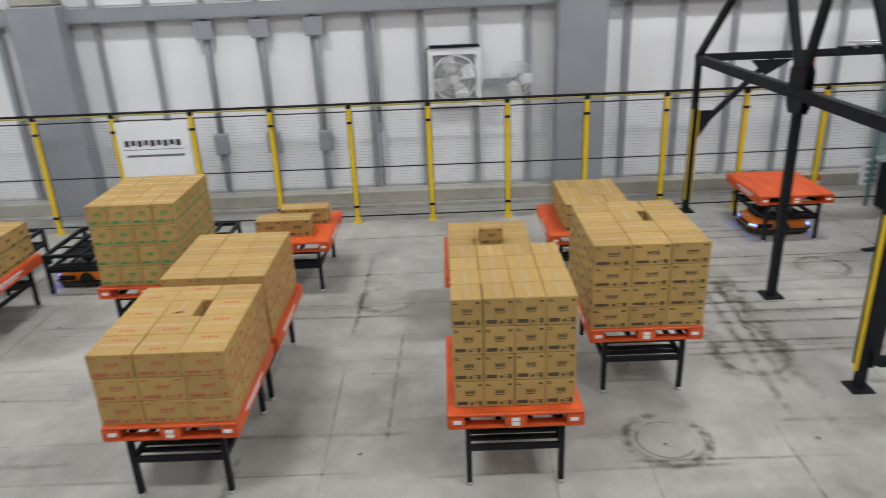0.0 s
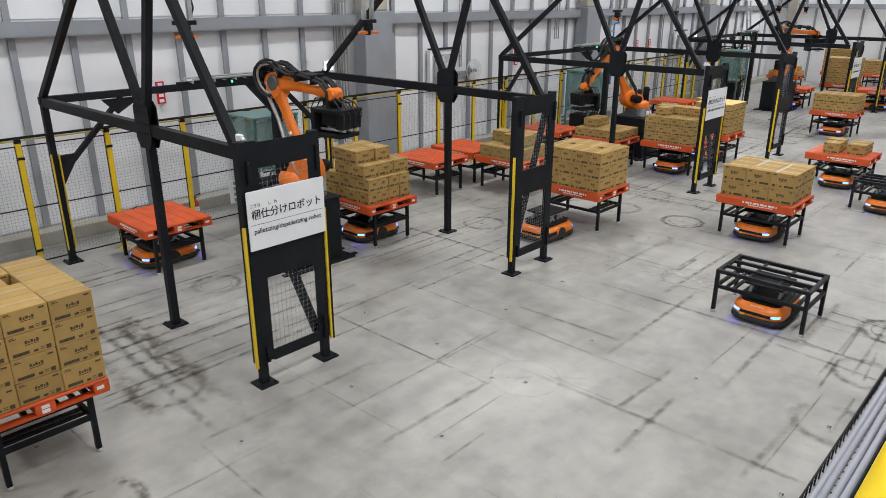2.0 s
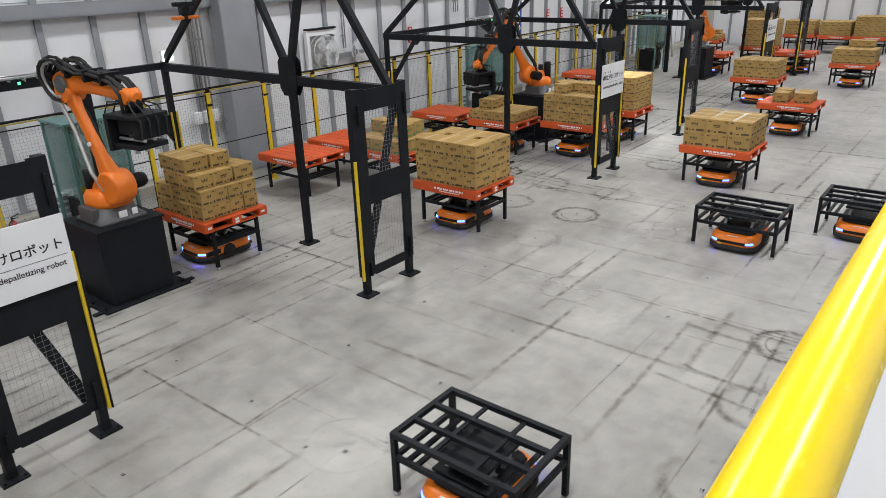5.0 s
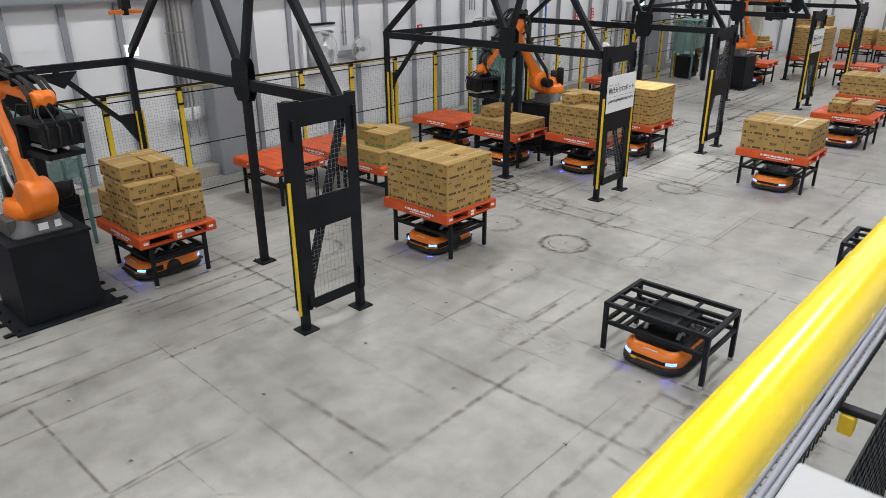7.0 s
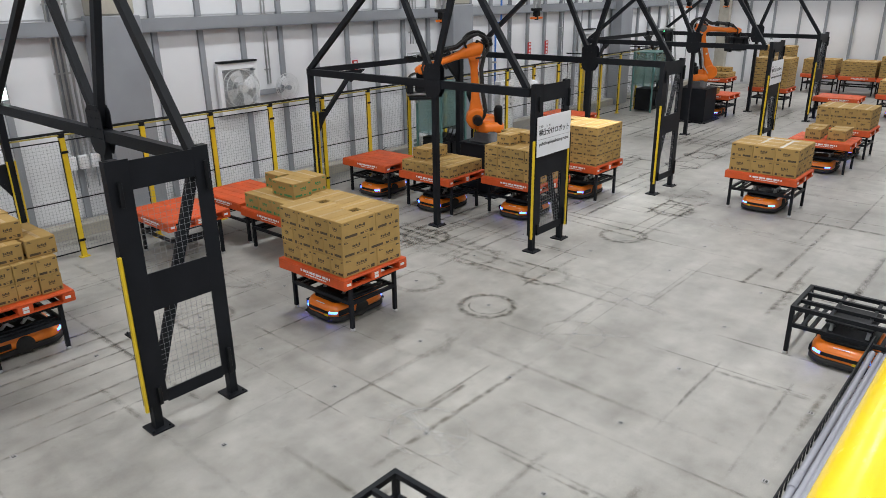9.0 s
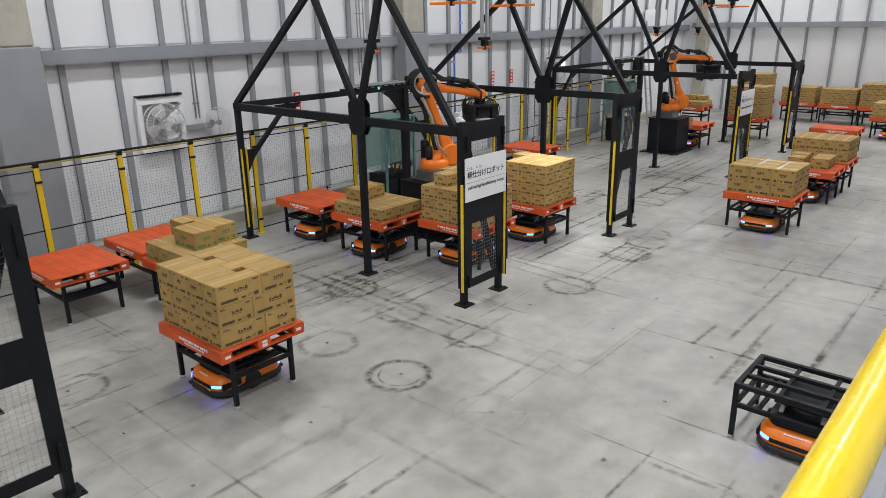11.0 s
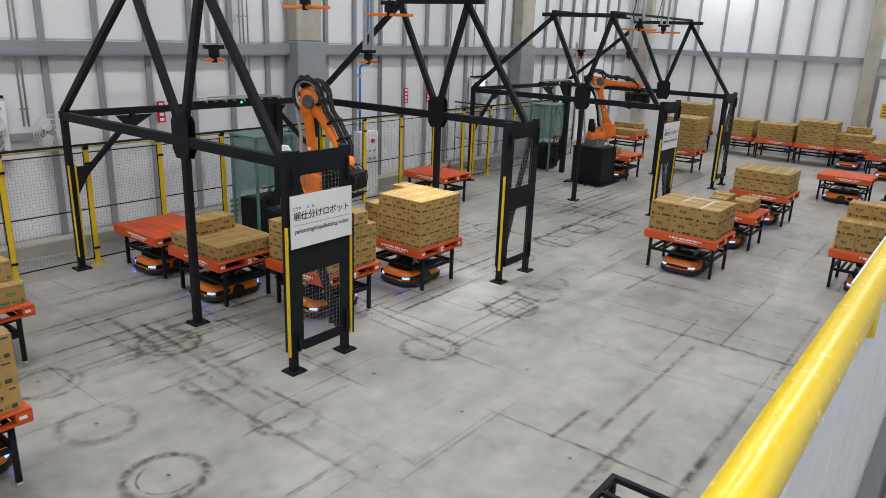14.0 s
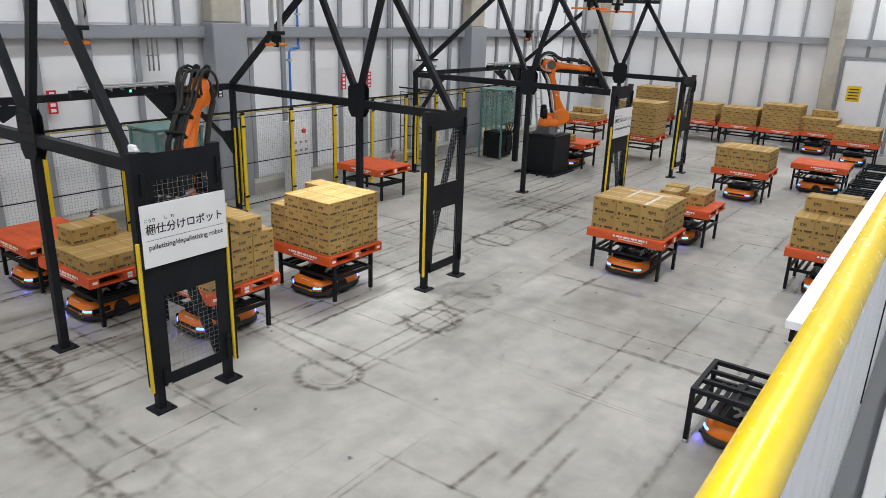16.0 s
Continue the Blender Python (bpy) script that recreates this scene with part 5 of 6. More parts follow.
def floor_marks():
    rng = random.Random(21)
    floor_ob = bpy.data.objects["floor"]
    # tyre lines along the aisle
    bm = bmesh.new()
    for y in GY:
        for off in (-0.33, -0.29, 0.0, 0.28, 0.34):
            x = -8.0 + rng.uniform(0, 3)
            while x < 40:
                ln = rng.uniform(0.7, 3.4)
                if rng.random() < 0.42:
                    strip(bm, x, y + off + rng.uniform(-0.05, 0.05), x + ln, y + off + rng.uniform(-0.05, 0.05), rng.choice((0.022, 0.04, 0.07)), 0.002, rng.choice((0, 1, 1)))
                x += ln + rng.uniform(0.2, 2.5)
    ob = part("tyre_mark", bm, [RUBBER_MARK, DUST_MARK], floor_ob, "faint dark tyre lines along the aisle")
    ob["kind"] = "stuff"
    # tyre lines across it
    bm = bmesh.new()
    for x in GX:
        for off in (-0.32, -0.26, 0.27, 0.33):
            y = 0.3 + rng.uniform(0, 1.5)
            while y < 12:
                ln = rng.uniform(1.0, 4.0)
                if rng.random() < 0.36:
                    strip(bm, x + off + rng.uniform(-0.04, 0.04), y, x + off + rng.uniform(-0.04, 0.04), min(y + ln, 12.2), rng.choice((0.022, 0.04, 0.07)), 0.003, rng.choice((0, 1, 1)))
                y += ln + rng.uniform(0.3, 2.2)
    ob = part("tyre_mark", bm, [RUBBER_MARK, DUST_MARK], floor_ob, "faint dark tyre lines across the aisle")
    ob["kind"] = "stuff"
    # heavily used crossings beside the cells
    bm = bmesh.new()
    for x0 in CELL:
        for y in (7.2, 7.48, 7.95, 8.25, 8.5, 8.85, 9.15, 9.75, 10.05, 10.9, 11.2):
            a = x0 - 1.6 + rng.uniform(-0.6, 0.6)
            soft_strip(bm, a, y, x0 + rng.uniform(1.5, 3.2), y + rng.uniform(-0.03, 0.03), rng.choice((0.03, 0.045, 0.06)), 0.004, 0)
            soft_strip(bm, x0 + 3.6 + rng.uniform(-0.5, 0.5), y + 0.12, x0 + 7.4 + rng.uniform(-0.9, 0.9), y + 0.12 + rng.uniform(-0.03, 0.03), rng.choice((0.025, 0.04)), 0.004, 1)
        for x, w, m in ((-1.1, 0.16, 1), (-0.82, 0.07, 0), (-0.62, 0.06, 0), (-0.35, 0.14, 1)):
            soft_strip(bm, x0 + x, 6.3 + rng.uniform(-0.5, 0.4), x0 + x + rng.uniform(-0.05, 0.05), 9.3 + rng.uniform(-0.3, 0.6), w, 0.0045, m)
    for y, xa, xb in ((5.36, 18.0, 20.9), (5.62, 18.2, 21.2), (5.86, 19.4, 21.6), (6.75, 18.6, 22.3), (7.0, 18.4, 21.9), (7.3, 18.9, 22.6), (8.2, 20.6, 23.6), (8.5, 20.8, 24.2), (9.0, 20.5, 23.9),
                      (8.35, 14.2, 17.4), (7.62, 15.7, 17.6), (6.6, 24.0, 27.2), (7.05, 23.8, 27.5), (7.4, 24.2, 27.0), (1.0, 8.9, 11.6), (1.32, 9.3, 11.2), (1.62, 9.0, 10.8), (2.05, 9.6, 11.5), (2.3, 16.3, 17.6), (1.55, 17.0, 19.6)):
        soft_strip(bm, xa, y, xb, y + rng.uniform(-0.03, 0.03), rng.choice((0.03, 0.05, 0.065)), 0.0056, rng.choice((0, 1)))
    for x, ya, yb in ((18.0, 5.2, 7.5), (18.3, 5.4, 7.4), (19.75, 5.0, 6.2), (20.15, 5.1, 6.3), (20.6, 5.2, 6.0), (21.4, 6.6, 9.2), (23.9, 6.4, 8.8), (9.4, 0.7, 2.4), (9.75, 0.8, 2.2), (10.75, 0.6, 2.5), (11.05, 0.9, 2.6)):
        soft_strip(bm, x, ya, x + rng.uniform(-0.03, 0.03), yb, rng.choice((0.04, 0.055, 0.07)), 0.0064, rng.choice((0, 1)))
    ob = part("tyre_mark", bm, [HEAVY_MARK, DUST_MARK], floor_ob, "dark tyre lines through the robot cells")
    ob["kind"] = "stuff"
    # a spilt, trodden brown stain beside the first cell
    bm = bmesh.new()
    lay = bm.loops.layers.uv.verify()
    n = 60
    sides = []
    for k in range(n + 1):
        y = 5.1 + 4.4 * k / n
        c = 3.8 + 0.07 * math.sin(k * 0.45) + rng.uniform(-0.03, 0.03)
        w = 0.1 + 0.07 * math.sin(k * 0.23 + 1) + rng.uniform(0, 0.07)
        sides.append((bm.verts.new((c - w, y, 0.0066)), bm.verts.new((c + w, y, 0.0066))))
    for k in range(n):
        fc = bm.faces.new((sides[k][0], sides[k][1], sides[k + 1][1], sides[k + 1][0]))
        for lp, uv in zip(fc.loops, ((k, 0), (k, 1), (k + 1, 1), (k + 1, 0))):
            lp[lay].uv = (uv[0] / n, uv[1])
    ob = part("floor_stain", bm, [STAIN], floor_ob, "brown trodden stain on the slab")
    ob["kind"] = "stuff"
    # turning rings
    bm = bmesh.new()
    rings = [(13.77, 5.57, 0.4, 0), (13.81, 7.03, 0.4, 1), (2.02, 5.64, 0.4, 0), (5.51, 9.58, 0.36, 0), (17.87, 5.52, 0.4, 0), (15.26, 7.0, 0.38, 1), (15.26, 5.55, 0.38, 1), (10.9, 1.2, 0.4, 0), (9.42, 1.2, 0.38, 1), (7.95, 1.2, 0.4, 1), (15.5, 8.35, 0.42, 0), (10.9, 8.5, 0.4, 1), (13.77, 8.5, 0.4, 1),
             (0.5, 7.0, 0.4, 1), (-0.95, 9.0, 0.4, 1), (20.9, 5.55, 0.4, 1), (22.4, 7.0, 0.4, 1), (24.0, 7.0, 0.42, 1), (23.9, 8.6, 0.4, 1), (25.4, 7.0, 0.4, 1), (27.0, 8.5, 0.4, 1),
             (12.3, 5.55, 0.38, 1), (12.1, 9.3, 0.4, 1), (3.45, 7.1, 0.4, 1), (19.98, 5.53, 0.42, 0), (21.48, 5.76, 0.4, 1), (25.4, 7.1, 0.42, 1), (13.85, 8.35, 0.4, 1)]
    for cx, cy, r, m in rings:
        ring_mark(bm, cx + rng.uniform(-0.02, 0.02), cy + rng.uniform(-0.02, 0.02), r - 0.01, rng.uniform(0.09, 0.13), 0.0052, rng.uniform(0, 90), rng.uniform(360, 440), m)
        if m == 0:
            ring_mark(bm, cx, cy, r - 0.12, 0.03, 0.0056, rng.uniform(0, 180), rng.uniform(240, 400), 1)
    ob = part("turning_ring", bm, [RING_MARK, PALE_RING], floor_ob, "dark rings where vehicles turn on the spot")
    ob["kind"] = "stuff"
    bm = bmesh.new()
    for cx, cy in ((15.26, 4.14), (13.76, 4.14), (6.5, 4.2), (19.6, 4.1), (10.9, 4.14)):
        ring_mark(bm, cx, cy, 0.42, 0.05, 0.0062, rng.uniform(0, 360), rng.uniform(420, 640))
        for k in range(3):
            a = rng.uniform(0, 6)
            strip(bm, cx - 0.8 * math.cos(a), cy - 0.8 * math.sin(a), cx + 0.6 * math.cos(a), cy + 0.6 * math.sin(a), rng.uniform(0.04, 0.12), 0.0066 + 0.0003 * k)
    ob = part("scuff", bm, [LIGHT_MARK], floor_ob, "pale scuffs on the slab")
    ob["kind"] = "stuff"
    # position markers
    bm = bmesh.new()
    box(bm, -0.03, 0.03, -0.03, 0.03, 0.007, 0.0085)
    plate = mesh_of("position_marker", bm, MARKER)
    bm = bmesh.new()
    for i in range(4):
        for j in range(4):
            if (i * 3 + j * 5) % 3 != 1:
                box(bm, -0.02 + i * 0.01, -0.011 + i * 0.01, -0.02 + j * 0.01, -0.011 + j * 0.01, 0.0085, 0.0092)
    code = mesh_of("marker_code", bm, TEXTINK)
    for x in GX:
        for y in GY[:6]:
            o = part("position_marker", plate, None, floor_ob)
            o.location = (x, y, 0)
            part("marker_code", code, None, o)


# ---- what hangs on the north wall ----
def exhaust_fan(x, z):
    root = thing("exhaust_fan", "large wall exhaust fan in a white square housing", "fan", "wall exhaust fans", pose(x, WALL_Y - 0.11, z))
    bm = bmesh.new()
    for a in ((-0.5, 0.5, 0.42, 0.55), (-0.5, 0.5, -0.55, -0.42)):
        box(bm, a[0], a[1], -0.12, 0, a[2], a[3], 0.004)
    for a in ((-0.5, -0.4), (0.4, 0.5)):
        box(bm, a[0], a[1], -0.12, 0, -0.419, 0.419, 0.004)
    part("housing", bm, WHITE, root, "white square housing")
    bm = bmesh.new()
    box(bm, -0.399, 0.399, -0.02, 0, -0.419, 0.419)
    part("back_plate", bm, LIGHT_STEEL, root)
    bm = bmesh.new()
    box(bm, -0.48, 0.48, -0.16, 0.0, 0.56, 0.6)
    part("rain_lip", bm, BLACK, root)
    c, d = 0.0, -0.26
    bm = bmesh.new()
    for r, y in ((0.42, d), (0.42, d + 0.18), (0.3, d - 0.03), (0.2, d - 0.05)):
        ringp = [(c + r * math.cos(k * 0.2618), y, r * math.sin(k * 0.2618)) for k in range(25)]
        tube(bm, ringp, 0.012 if r > 0.4 else 0.006, 6, caps=False)
    for k in range(36):
        a = k * math.pi / 18
        tube(bm, [(c + 0.42 * math.cos(a), d + 0.16, 0.42 * math.sin(a)), (c + 0.42 * math.cos(a), d, 0.42 * math.sin(a)), (c + 0.08 * math.cos(a), d - 0.06, 0.08 * math.sin(a))], 0.0035, 4)
    part("guard", bm, FAN_METAL, root, "bright wire guard")["kind"] = "stuff"
    bm = bmesh.new()
    tube(bm, [(c, d - 0.05, 0), (c, d + 0.14, 0)], [0.09, 0.1], 16)
    part("hub", bm, FAN_METAL, root)
    for k in range(4):
        bm = bmesh.new()
        a = k * math.pi / 2 + 0.4
        p = Vector((math.cos(a), 0, math.sin(a)))
        q = Vector((-math.sin(a), 0, math.cos(a)))
        vs = []
        for r, w, tw in ((0.09, 0.06, 0.05), (0.25, 0.12, 0.04), (0.39, 0.14, 0.02)):
            for s in (-1, 1):
                vs.append(p * r + q * (w * s) + Vector((c, d + 0.06 + tw * s, 0)))
        V = [bm.verts.new(v) for v in vs]
        W2 = [bm.verts.new(v + Vector((0, 0.008, 0))) for v in vs]
        for i in (0, 2):
            bm.faces.new((V[i], V[i + 1], V[i + 3], V[i + 2]))
            bm.faces.new((W2[i], W2[i + 2], W2[i + 3], W2[i + 1]))
        part("blade", bm, FAN_METAL, root)
    for sx in (-0.38, 0.4):
        bm = bmesh.new()
        box(bm, sx - 0.02, sx + 0.02, d + 0.1, 0, -0.4, -0.36)
        part("bracket", bm, GREY_STEEL, root)
        bm = bmesh.new()
        box(bm, sx - 0.02, sx + 0.02, d + 0.1, 0, 0.36, 0.4)
        part("bracket", bm, GREY_STEEL, root)


def wall_fan(x, z):
    root = thing("wall_fan", "pale oscillating wall fan on a grey bracket", "fan", "wall fans", pose(x, WALL_Y - 0.42, z))
    bm = bmesh.new()
    for r, y in ((0.32, 0), (0.24, -0.05), (0.14, -0.07), (0.24, 0.06)):
        tube(bm, [(r * math.cos(k * 0.2618), y, r * math.sin(k * 0.2618)) for k in range(25)], 0.008, 5, caps=False)
    for k in range(30):
        a = k * math.pi / 15
        tube(bm, [(0.06 * math.cos(a), -0.08, 0.06 * math.sin(a)), (0.2 * math.cos(a), -0.06, 0.2 * math.sin(a)), (0.32 * math.cos(a), 0, 0.32 * math.sin(a)), (0.1 * math.cos(a), 0.09, 0.1 * math.sin(a))], 0.003, 4)
    part("guard", bm, FAN_METAL, root)["kind"] = "stuff"
    bm = bmesh.new()
    tube(bm, [(0, -0.09, 0), (0, 0.0, 0), (0, 0.2, 0)], [0.05, 0.06, 0.08], 14)
    part("motor", bm, GREY_STEEL, root)
    for k in range(3):
        bm = bmesh.new()
        a = k * 2.094
        p, q = Vector((math.cos(a), 0, math.sin(a))), Vector((-math.sin(a), 0, math.cos(a)))
        prism(bm, [tuple((p * r + q * w)[i] for i in (0, 2)) for r, w in ((0.05, -0.04), (0.2, -0.11), (0.28, -0.06), (0.28, 0.08), (0.16, 0.1), (0.05, 0.04))], -0.01, 0.0, "y")
        part("blade", bm, WHITE, root)
    bm = bmesh.new()
    box(bm, -0.62, 0.1, 0.24, 0.31, -0.14, -0.02)
    box(bm, -0.05, 0.05, 0.12, 0.3, -0.13, -0.03)
    part("bracket", bm, GREY_STEEL, root)


def extinguisher(x):
    root = thing("fire_extinguisher", "red fire extinguisher standing by the wall", "extinguisher", "fire extinguishers", pose(x, 12.95, 0))
    bm = bmesh.new()
    tube(bm, [(0, 0, 0.0), (0, 0, 0.02), (0, 0, 0.36), (0, 0, 0.42), (0, 0, 0.45)], [0.06, 0.075, 0.075, 0.05, 0.02], 16)
    part("cylinder", bm, RED, root)
    bm = bmesh.new()
    tube(bm, [(0, 0, 0.45), (0, 0, 0.5)], 0.018, 8)
    beam(bm, (-0.02, 0, 0.5), (0.12, 0, 0.54), 0.02, 0.015)
    beam(bm, (-0.02, 0, 0.48), (0.11, 0, 0.47), 0.02, 0.012)
    part("handle", bm, BLACK, root)
    bm = bmesh.new()
    tube(bm, [(0, -0.02, 0.47), (-0.08, -0.05, 0.42), (-0.1, -0.05, 0.25), (-0.09, -0.05, 0.12)], 0.012, 8)
    part("hose", bm, RUBBER, root)
    bm = bmesh.new()
    tube(bm, [(0, 0, 0.2), (0, 0, 0.3)], 0.0765, 16, caps=False)
    part("label_band", bm, WHITE, root)


def small_sign(x, z, w, h, board, ink, label, y=WALL_Y - 0.13):
    root = thing("wall_sign", label, "sign", "wall signs", pose(x, y, z))
    bm = bmesh.new()
    box(bm, -w / 2, w / 2, -0.01, 0.02, -h / 2, h / 2, 0.002)
    part("board", bm, board, root)
    for k in range(4):
        bm = bmesh.new()
        zz = -h * 0.36 + k * h * 0.24
        box(bm, -w * 0.28, w * 0.28, -0.012, -0.0101, zz - h * 0.07, zz + h * 0.07)
        part("lettering_bar", bm, ink, root)


def junction_box(x, z, w=0.26, h=0.42, up=3.6):
    root = thing("junction_box", "grey electrical junction box with conduit", "electrical box", "junction boxes", pose(x, WALL_Y - 0.11, 0))
    bm = bmesh.new()
    box(bm, -w / 2, w / 2, -0.12, 0, z - h / 2, z + h / 2, 0.01)
    part("case", bm, GREY_STEEL, root)
    bm = bmesh.new()
    box(bm, -w / 2 + 0.02, w / 2 - 0.02, -0.128, -0.1201, z - h / 2 + 0.02, z + h / 2 - 0.02, 0.003)
    part("cover", bm, GREY_STEEL, root)
    bm = bmesh.new()
    tube(bm, [(0, -0.04, z + h / 2), (0, -0.04, up)], 0.04, 10)
    tube(bm, [(0, -0.04, 0.3), (0, -0.04, z - h / 2)], 0.03, 10)
    part("conduit", bm, GREY_STEEL, root)


def conduits(name, xs, z0, z1, r, m, label):
    root = thing(name, label, "conduit", "wall conduits")
    for x in xs:
        bm = bmesh.new()
        tube(bm, [(x, WALL_Y - 0.16, z0), (x, WALL_Y - 0.16, z1)], r, 10)
        part("pipe", bm, m, root)
        z = z0 + 0.3
        while z < z1:
            bm = bmesh.new()
            box(bm, x - r - 0.015, x + r + 0.015, WALL_Y - 0.165, WALL_Y - 0.115, z, z + 0.03)
            part("clip", bm, LIGHT_STEEL, root)
            z += 1.2


def control_bay(x0):
    """Teal-screened control cabinet with dark equipment, behind the robot."""
    root = thing("control_cabinet", "teal glazed control cabinet with dark equipment inside", "cabinet", "control cabinets", pose(x0 + 3.8, 11.42, 0))
    W, D, H = 0.95, 0.8, 2.15
    for x in (-W / 2, W / 2):
        for y in (0.0, D):
            bm = bmesh.new()
            box(bm, x - 0.025, x + 0.025, y - 0.025, y + 0.025, 0, H)
            part("post", bm, TEAL_FRAME, root)
    bm = bmesh.new()
    box(bm, -W / 2 + 0.03, W / 2 - 0.03, D - 0.01, D + 0.01, 0.95, H - 0.05)
    box(bm, -W / 2 + 0.03, W / 2 - 0.03, -0.01, 0.01, 1.15, H - 0.05)
    for x in (-W / 2, W / 2):
        box(bm, x - 0.01, x + 0.01, 0.03, D - 0.03, 0.95, H - 0.05)
    part("screen", bm, TEAL, root, "teal safety screen")
    bm = bmesh.new()
    box(bm, -W / 2 - 0.04, W / 2 + 0.04, -0.04, D + 0.04, H, H + 0.04, 0.005)
    part("roof", bm, TEAL_FRAME, root)
    bm = bmesh.new()
    box(bm, -0.4, 0.4, 0.12, D - 0.1, 0.05, 0.85, 0.01)
    part("drive_unit", bm, BLACK, root, "black drive unit")
    bm = bmesh.new()
    box(bm, -0.38, -0.05, 0.05, 0.12, 0.45, 0.75, 0.006)
    box(bm, 0.02, 0.36, 0.06, 0.12, 0.2, 0.7, 0.006)
    part("fan_panel", bm, CHAR, root)
    bm = bmesh.new()
    for k in range(4):
        tube(bm, [(-0.3 + k * 0.2, 0.05, 0.8), (-0.34 + k * 0.2, -0.08, 0.95 + 0.05 * k), (-0.2 + k * 0.16, -0.05, 1.15), (-0.3 + k * 0.2, 0.1, 1.1)], 0.02, 6)
    part("cable", bm, RUBBER, root, "looped black cables")


def glow_box(x, y, z, label):
    root = thing("indicator_box", label, "lamp", "indicator boxes", pose(x, y, z))
    bm = bmesh.new()
    box(bm, -0.12, 0.12, -0.03, 0.03, 0, 0.2, 0.006)
    part("case", bm, WHITE, root)
    bm = bmesh.new()
    box(bm, -0.11, 0.11, -0.034, -0.0301, 0.01, 0.19)
    part("lens", bm, LAMP_WHITE, root, "glowing pale green lens")


floor_marks()
for x, z in ((0.2, 2.4), (15.3, 2.38), (30.4, 2.4)):
    exhaust_fan(x, z)
for x, z in ((1.38, 2.36), (16.45, 2.3)):
    wall_fan(x, z)
for x in (7.05, 18.87, 26.77, 27.83, 5.75):
    extinguisher(x)
for x in (7.05, 18.84, 26.72, 27.76):
    small_sign(x, 2.5, 0.17, 0.44, RED, WHITE, "red vertical wall sign with white lettering bars")
small_sign(22.3, 2.55, 0.12, 0.3, BLACK, WHITE, "small black wall sign with pale bars", 13.36)
small_sign(19.5, 0.55, 0.36, 0.48, WHITE, GREY_STEEL, "white notice sheet tied to the fence", FENCE_Y - 0.02)
small_sign(7.7, 0.6, 0.36, 0.48, WHITE, GREY_STEEL, "white notice sheet tied to the fence", FENCE_Y - 0.02)
# large framed notice on the fence
root = thing("fence_notice", "white notice board tied to the safety fence", "sign", "", pose(-5.22, FENCE_Y - 0.05, 1.55))
bm = bmesh.new()
box(bm, -0.64, 0.64, -0.01, 0.01, -0.5, 0.5, 0.002)
part("board", bm, WHITE, root)
for k in range(9):
    bm = bmesh.new()
    box(bm, -0.52 + k * 0.115, -0.44 + k * 0.115, -0.0125, -0.0101, 0.06 + 0.02 * (k % 2), 0.17)
    part("lettering_bar", bm, TEXTINK, root)
for k in range(18):
    bm = bmesh.new()
    box(bm, -0.52 + k * 0.058, -0.475 + k * 0.058, -0.0125, -0.0101, -0.13, -0.09)
    part("lettering_bar", bm, TEXTINK, root)
bm = bmesh.new()
box(bm, -0.55, 0.55, -0.0125, -0.0101, 0.0, 0.008)
part("sign_rule", bm, TEXTINK, root)
for x in (-4.48, -3.43, -2.4):
    junction_box(x, 1.27)
    root = thing("cable_box", "dark grey cable box under the wall beam", "electrical box", "cable boxes", pose(x, WALL_Y - 0.11, 3.42))
    bm = bmesh.new()
    box(bm, -0.17, 0.17, -0.14, 0, -0.14, 0.2, 0.01)
    part("case", bm, GREY_STEEL, root)
junction_box(-1.3, 1.5, 0.1, 0.16)
conduits("conduit_bundle", (11.55, 11.64, 11.73, 11.82, 11.91), 1.5, 8.5, 0.022, LIGHT_STEEL, "bundle of pale steel conduits on the wall")
for k in range(3):
    root = thing("socket_box", "pale grey socket box under the conduits", "electrical box", "socket boxes", pose(11.5 + k * 0.22, WALL_Y - 0.12, 1.35))
    bm = bmesh.new()
    box(bm, -0.08, 0.08, -0.1, 0, -0.12, 0.14, 0.01)
    part("case", bm, WHITE, root)
    bm = bmesh.new()
    tube(bm, [(0, -0.05, -0.12), (0, -0.06, -0.5)], 0.014, 8)
    part("lead", bm, GREY_STEEL, root)
conduits("conduit_run", (16.1, 16.18), 2.4, 8.5, 0.018, LIGHT_STEEL, "pale steel conduits rising up the wall")
conduits("conduit_run", (20.9, 21.0, 21.12), 3.0, 8.5, 0.018, LIGHT_STEEL, "pale steel conduits rising up the wall")
conduits("conduit_run", (25.6, 28.6, 28.75, 30.0), 0.4, 8.5, 0.02, GREY_STEEL, "grey conduits rising up the wall")
root = thing("blue_pipe", "blue painted air pipe running down the wall", "pipe")
bm = bmesh.new()
tube(bm, [(25.05, WALL_Y - 0.17, 8.6), (25.05, WALL_Y - 0.17, 3.5), (25.05, WALL_Y - 0.2, 3.42), (24.78, WALL_Y - 0.2, 3.4), (24.72, WALL_Y - 0.2, 3.32), (24.72, WALL_Y - 0.2, 1.2)], 0.03, 10)
part("pipe", bm, BLUE, root)
bm = bmesh.new()
for z in (1.3, 2.2, 3.1, 4.2, 5.2):
    x = 24.72 if z < 3.4 else 25.05
    box(bm, x - 0.045, x + 0.045, WALL_Y - 0.235, WALL_Y - 0.115, z, z + 0.05)
part("clamp", bm, LIGHT_STEEL, root)
root = thing("distribution_board", "white electrical distribution board with a red button", "electrical box", "", pose(24.2, 13.0, 0))
bm = bmesh.new()
box(bm, -0.34, 0.34, -0.12, 0.12, 0.0, 1.75, 0.01)
part("case", bm, WHITE, root)
bm = bmesh.new()
box(bm, -0.31, 0.31, -0.128, -0.1201, 0.16, 1.7, 0.004)
part("door", bm, WHITE, root)
bm = bmesh.new()
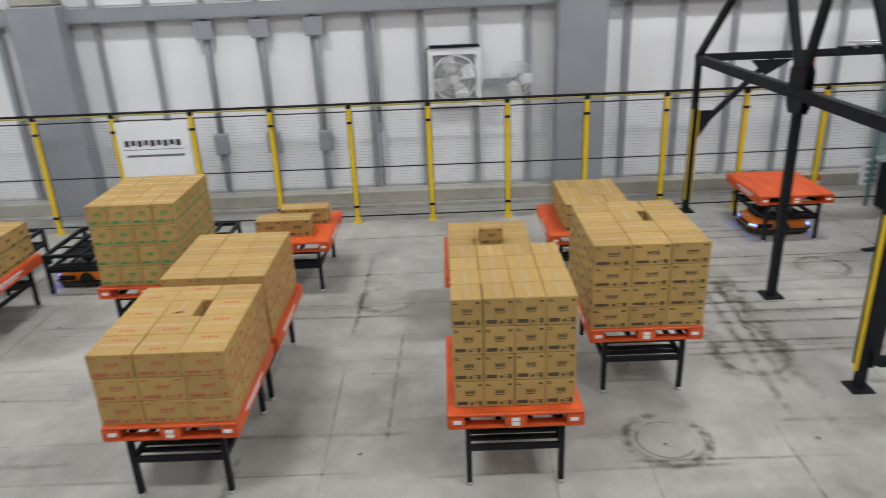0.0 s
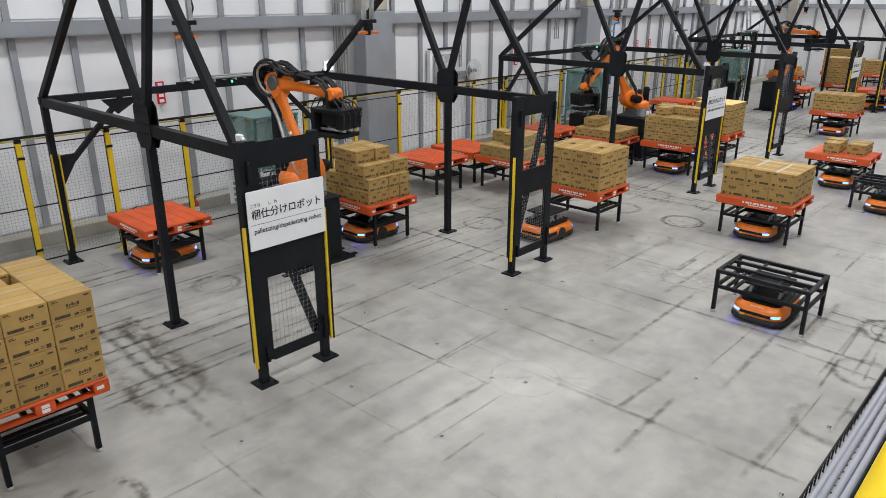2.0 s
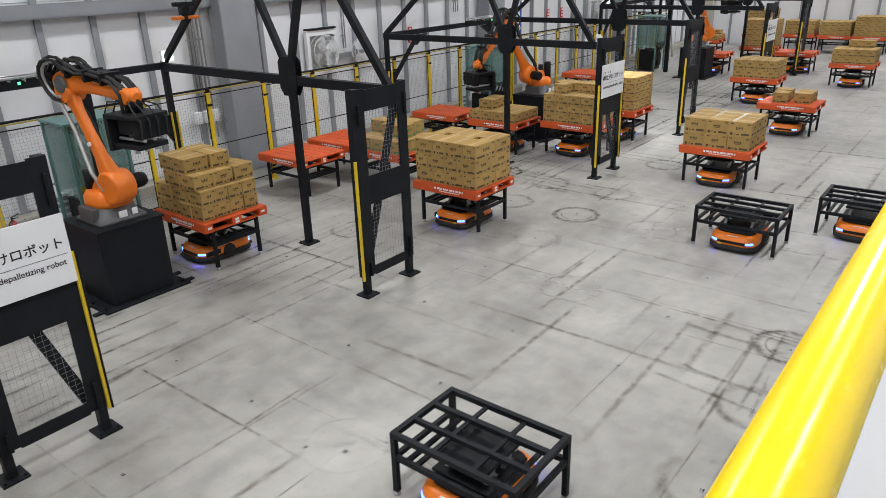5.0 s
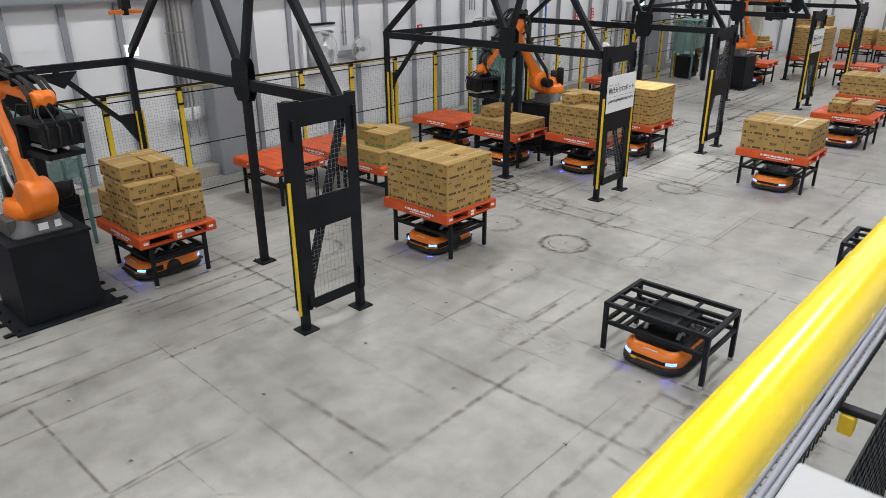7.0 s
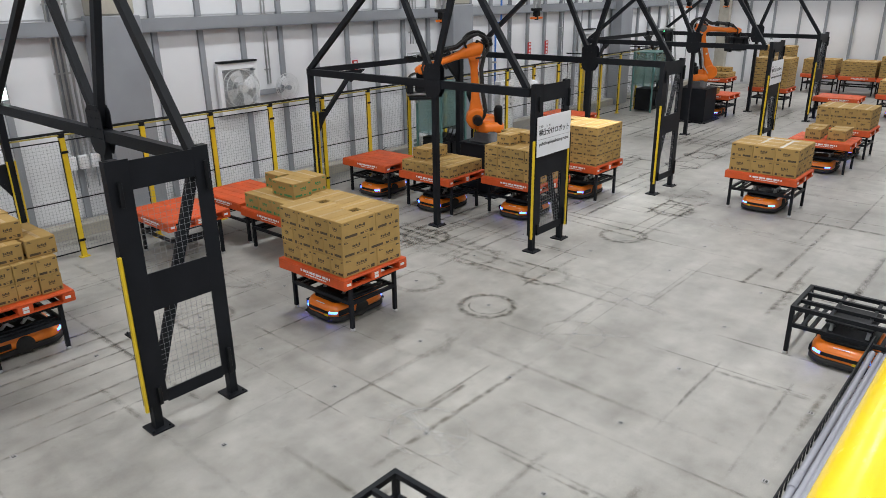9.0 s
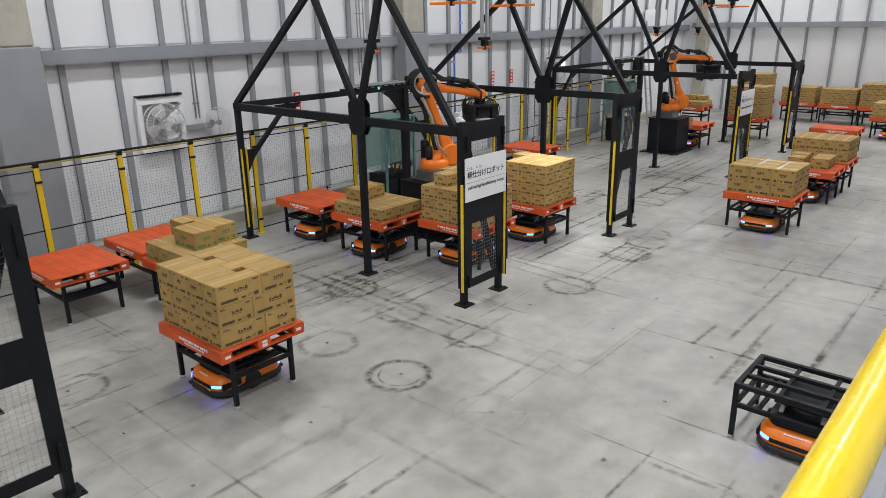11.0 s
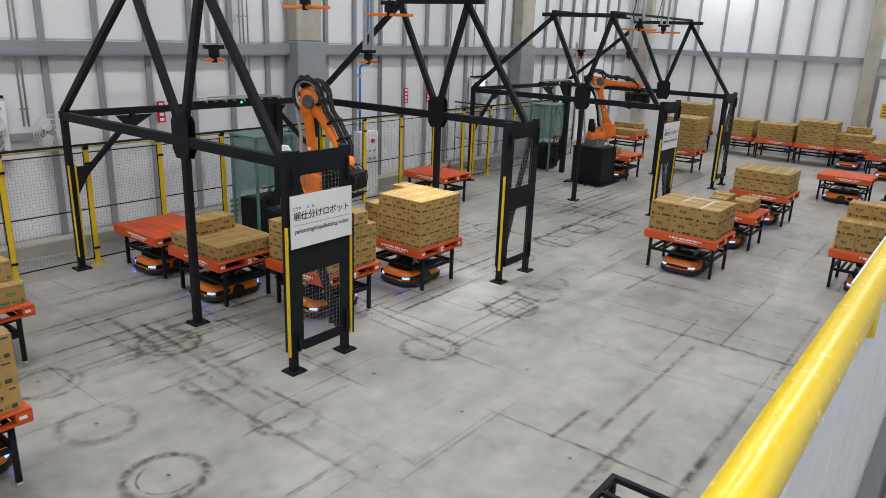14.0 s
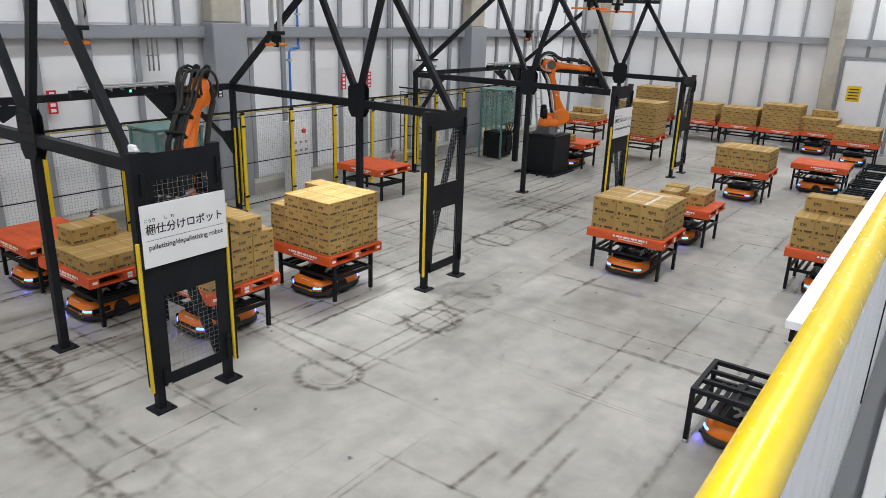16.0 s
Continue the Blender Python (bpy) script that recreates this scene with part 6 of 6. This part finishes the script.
tube(bm, [(0.1, -0.128, 1.5), (0.1, -0.17, 1.5)], 0.06, 12)
part("button", bm, RED, root, "red mushroom button")
bm = bmesh.new()
for k in range(6):
    box(bm, -0.2 + (k % 3) * 0.17, -0.12 + (k % 3) * 0.17, -0.132, -0.1281, 1.2 - (k // 3) * 0.2, 1.26 - (k // 3) * 0.2)
part("switch", bm, GREY_STEEL, root)
for x0 in CELL:
    control_bay(x0)
glow_box(10.05, 12.2, 2.84, "small glowing pale green indicator box on the frame")
glow_box(28.3, 12.2, 2.84, "small glowing pale green indicator box on the frame")
# ladder against the far wall
root = thing("step_ladder", "tall aluminium ladder leaning by the wall", "ladder", "", pose(36.1, 12.6, 0, -8, 0, 0))
for s in (-1, 1):
    bm = bmesh.new()
    box(bm, s * 0.22 - 0.02, s * 0.22 + 0.02, -0.035, 0.035, 0.0, 4.2)
    part("rail", bm, LIGHT_STEEL, root)
for k in range(13):
    bm = bmesh.new()
    beam(bm, (-0.2, 0, 0.3 + k * 0.3), (0.2, 0, 0.3 + k * 0.3), 0.05, 0.025)
    part("rung", bm, LIGHT_STEEL, root)


# ---- what moves ----
def between(rows, t):
    for (ta, *a), (tb, *b) in zip(rows, rows[1:]):
        if ta <= t <= tb:
            f = (t - ta) / (tb - ta)
            f = f * f * (3 - 2 * f)
            return [u + (v - u) * f for u, v in zip(a, b)]
    return list(rows[-1][1:])


def motions():
    still = 180
    glide(CART_A, [(t, 10.97 - 1.22 * (t - 1.5), 2.73, still) for t in (0, 4, 8, 12, 16)])
    glide(CART_B, [(t, 14.57 - 1.19 * (t - 4.5), 2.73, still) for t in (0, 4, 8, 12, 16)])
    glide(CART_C, [(0, 19.7, -1.6, 90), (9, 19.7, -1.3, 90), (12.3, 19.7, -0.35, 90), (14.5, 19.7, 0.4, 90), (15.5, 19.68, 0.74, 90), (16, 19.66, 0.92, 90)])
    glide(EMPTY_E, [(0, 33.6, 6.6, 90), (4.5, 33.6, 6.6, 90), (9, 33.7, 5.7, 90), (12.5, 33.8, 4.2, 90), (14.5, 33.9, 2.75, 90), (16, 33.9, 2.65, 90)])
    glide(LOAD_A, [(0, 11.9, 4.13, still), (1.5, 13.45, 4.13, still), (3.5, 15.6, 4.13, still), (4.5, 16.7, 4.13, still), (7, 19.35, 4.13, still), (9, 21.4, 4.13, still), (10.2, 22.6, 4.13, still), (11.5, 23.85, 4.13, still), (12.3, 24.15, 4.13, still), (16, 24.18, 4.13, still)])
    glide(LOAD_B, [(0, 17.3, 4.13, still), (3.5, 20.9, 4.13, still), (4.5, 22.1, 4.13, still), (7, 24.1, 4.13, still), (9, 25.6, 4.13, still), (10.2, 26.3, 4.13, still), (12.3, 26.7, 4.13, still), (16, 26.72, 4.13, still)])
    glide(LOAD_C, [(0, 26.5, 6.2, still), (4.5, 26.5, 6.2, still), (7, 27.2, 4.4, still), (9, 27.7, 4.13, still), (12.5, 28.5, 4.13, still), (14.5, 30.0, 4.13, still), (16, 31.6, 4.13, still)])
    glide(LOAD_D, [(0, 25.9, 4.13, still), (3.5, 29.4, 4.13, still), (4.5, 30.5, 4.13, still), (7, 33.2, 4.13, still), (10, 36.5, 4.13, still), (12.5, 39.4, 4.0, still), (14, 40.8, 3.95, still), (16, 40.85, 3.95, still)])
    walk(VEH_A, [(0, pose(10.3, 7.12, 0)), (1.5, pose(10.9, 7.12, 0)), (2.2, pose(11.2, 7.12, 0)), (3.0, pose(11.6, 7.12, 0)), (3.8, pose(12.3, 7.12, 0)), (4.3, pose(12.38, 7.12, 0)), (16, pose(12.38, 7.12, 0))])
    rows = [(0, 162, 32, -45), (7.6, 162, 32, -45), (8.3, 165, 22, -38), (8.9, 165, 4, -26), (9.15, 80, 0, -6), (9.4, -2, -4, 6), (9.8, -14, -14, 4), (10.6, -22, -22, -4), (12.0, -48, -10, -36), (12.6, -62, -7, -46), (13.5, -70, -6, -54), (14.5, -82, -5, -56), (15.4, -104, -8, -55), (16.0, -150, -20, -52)]
    ts = [0, 3, 6.8] + [7.2 + 0.2 * k for k in range(9)] + [8.9 + 0.1 * k for k in range(9)] + [9.9 + 0.2 * k for k in range(31)]
    keyed = {k: [] for k in R2}
    for t in ts:
        for k, m in joint_poses(*between(rows, t)).items():
            keyed[k].append((t, m))
    for k, ob in R2.items():
        walk(ob, keyed[k])


motions()
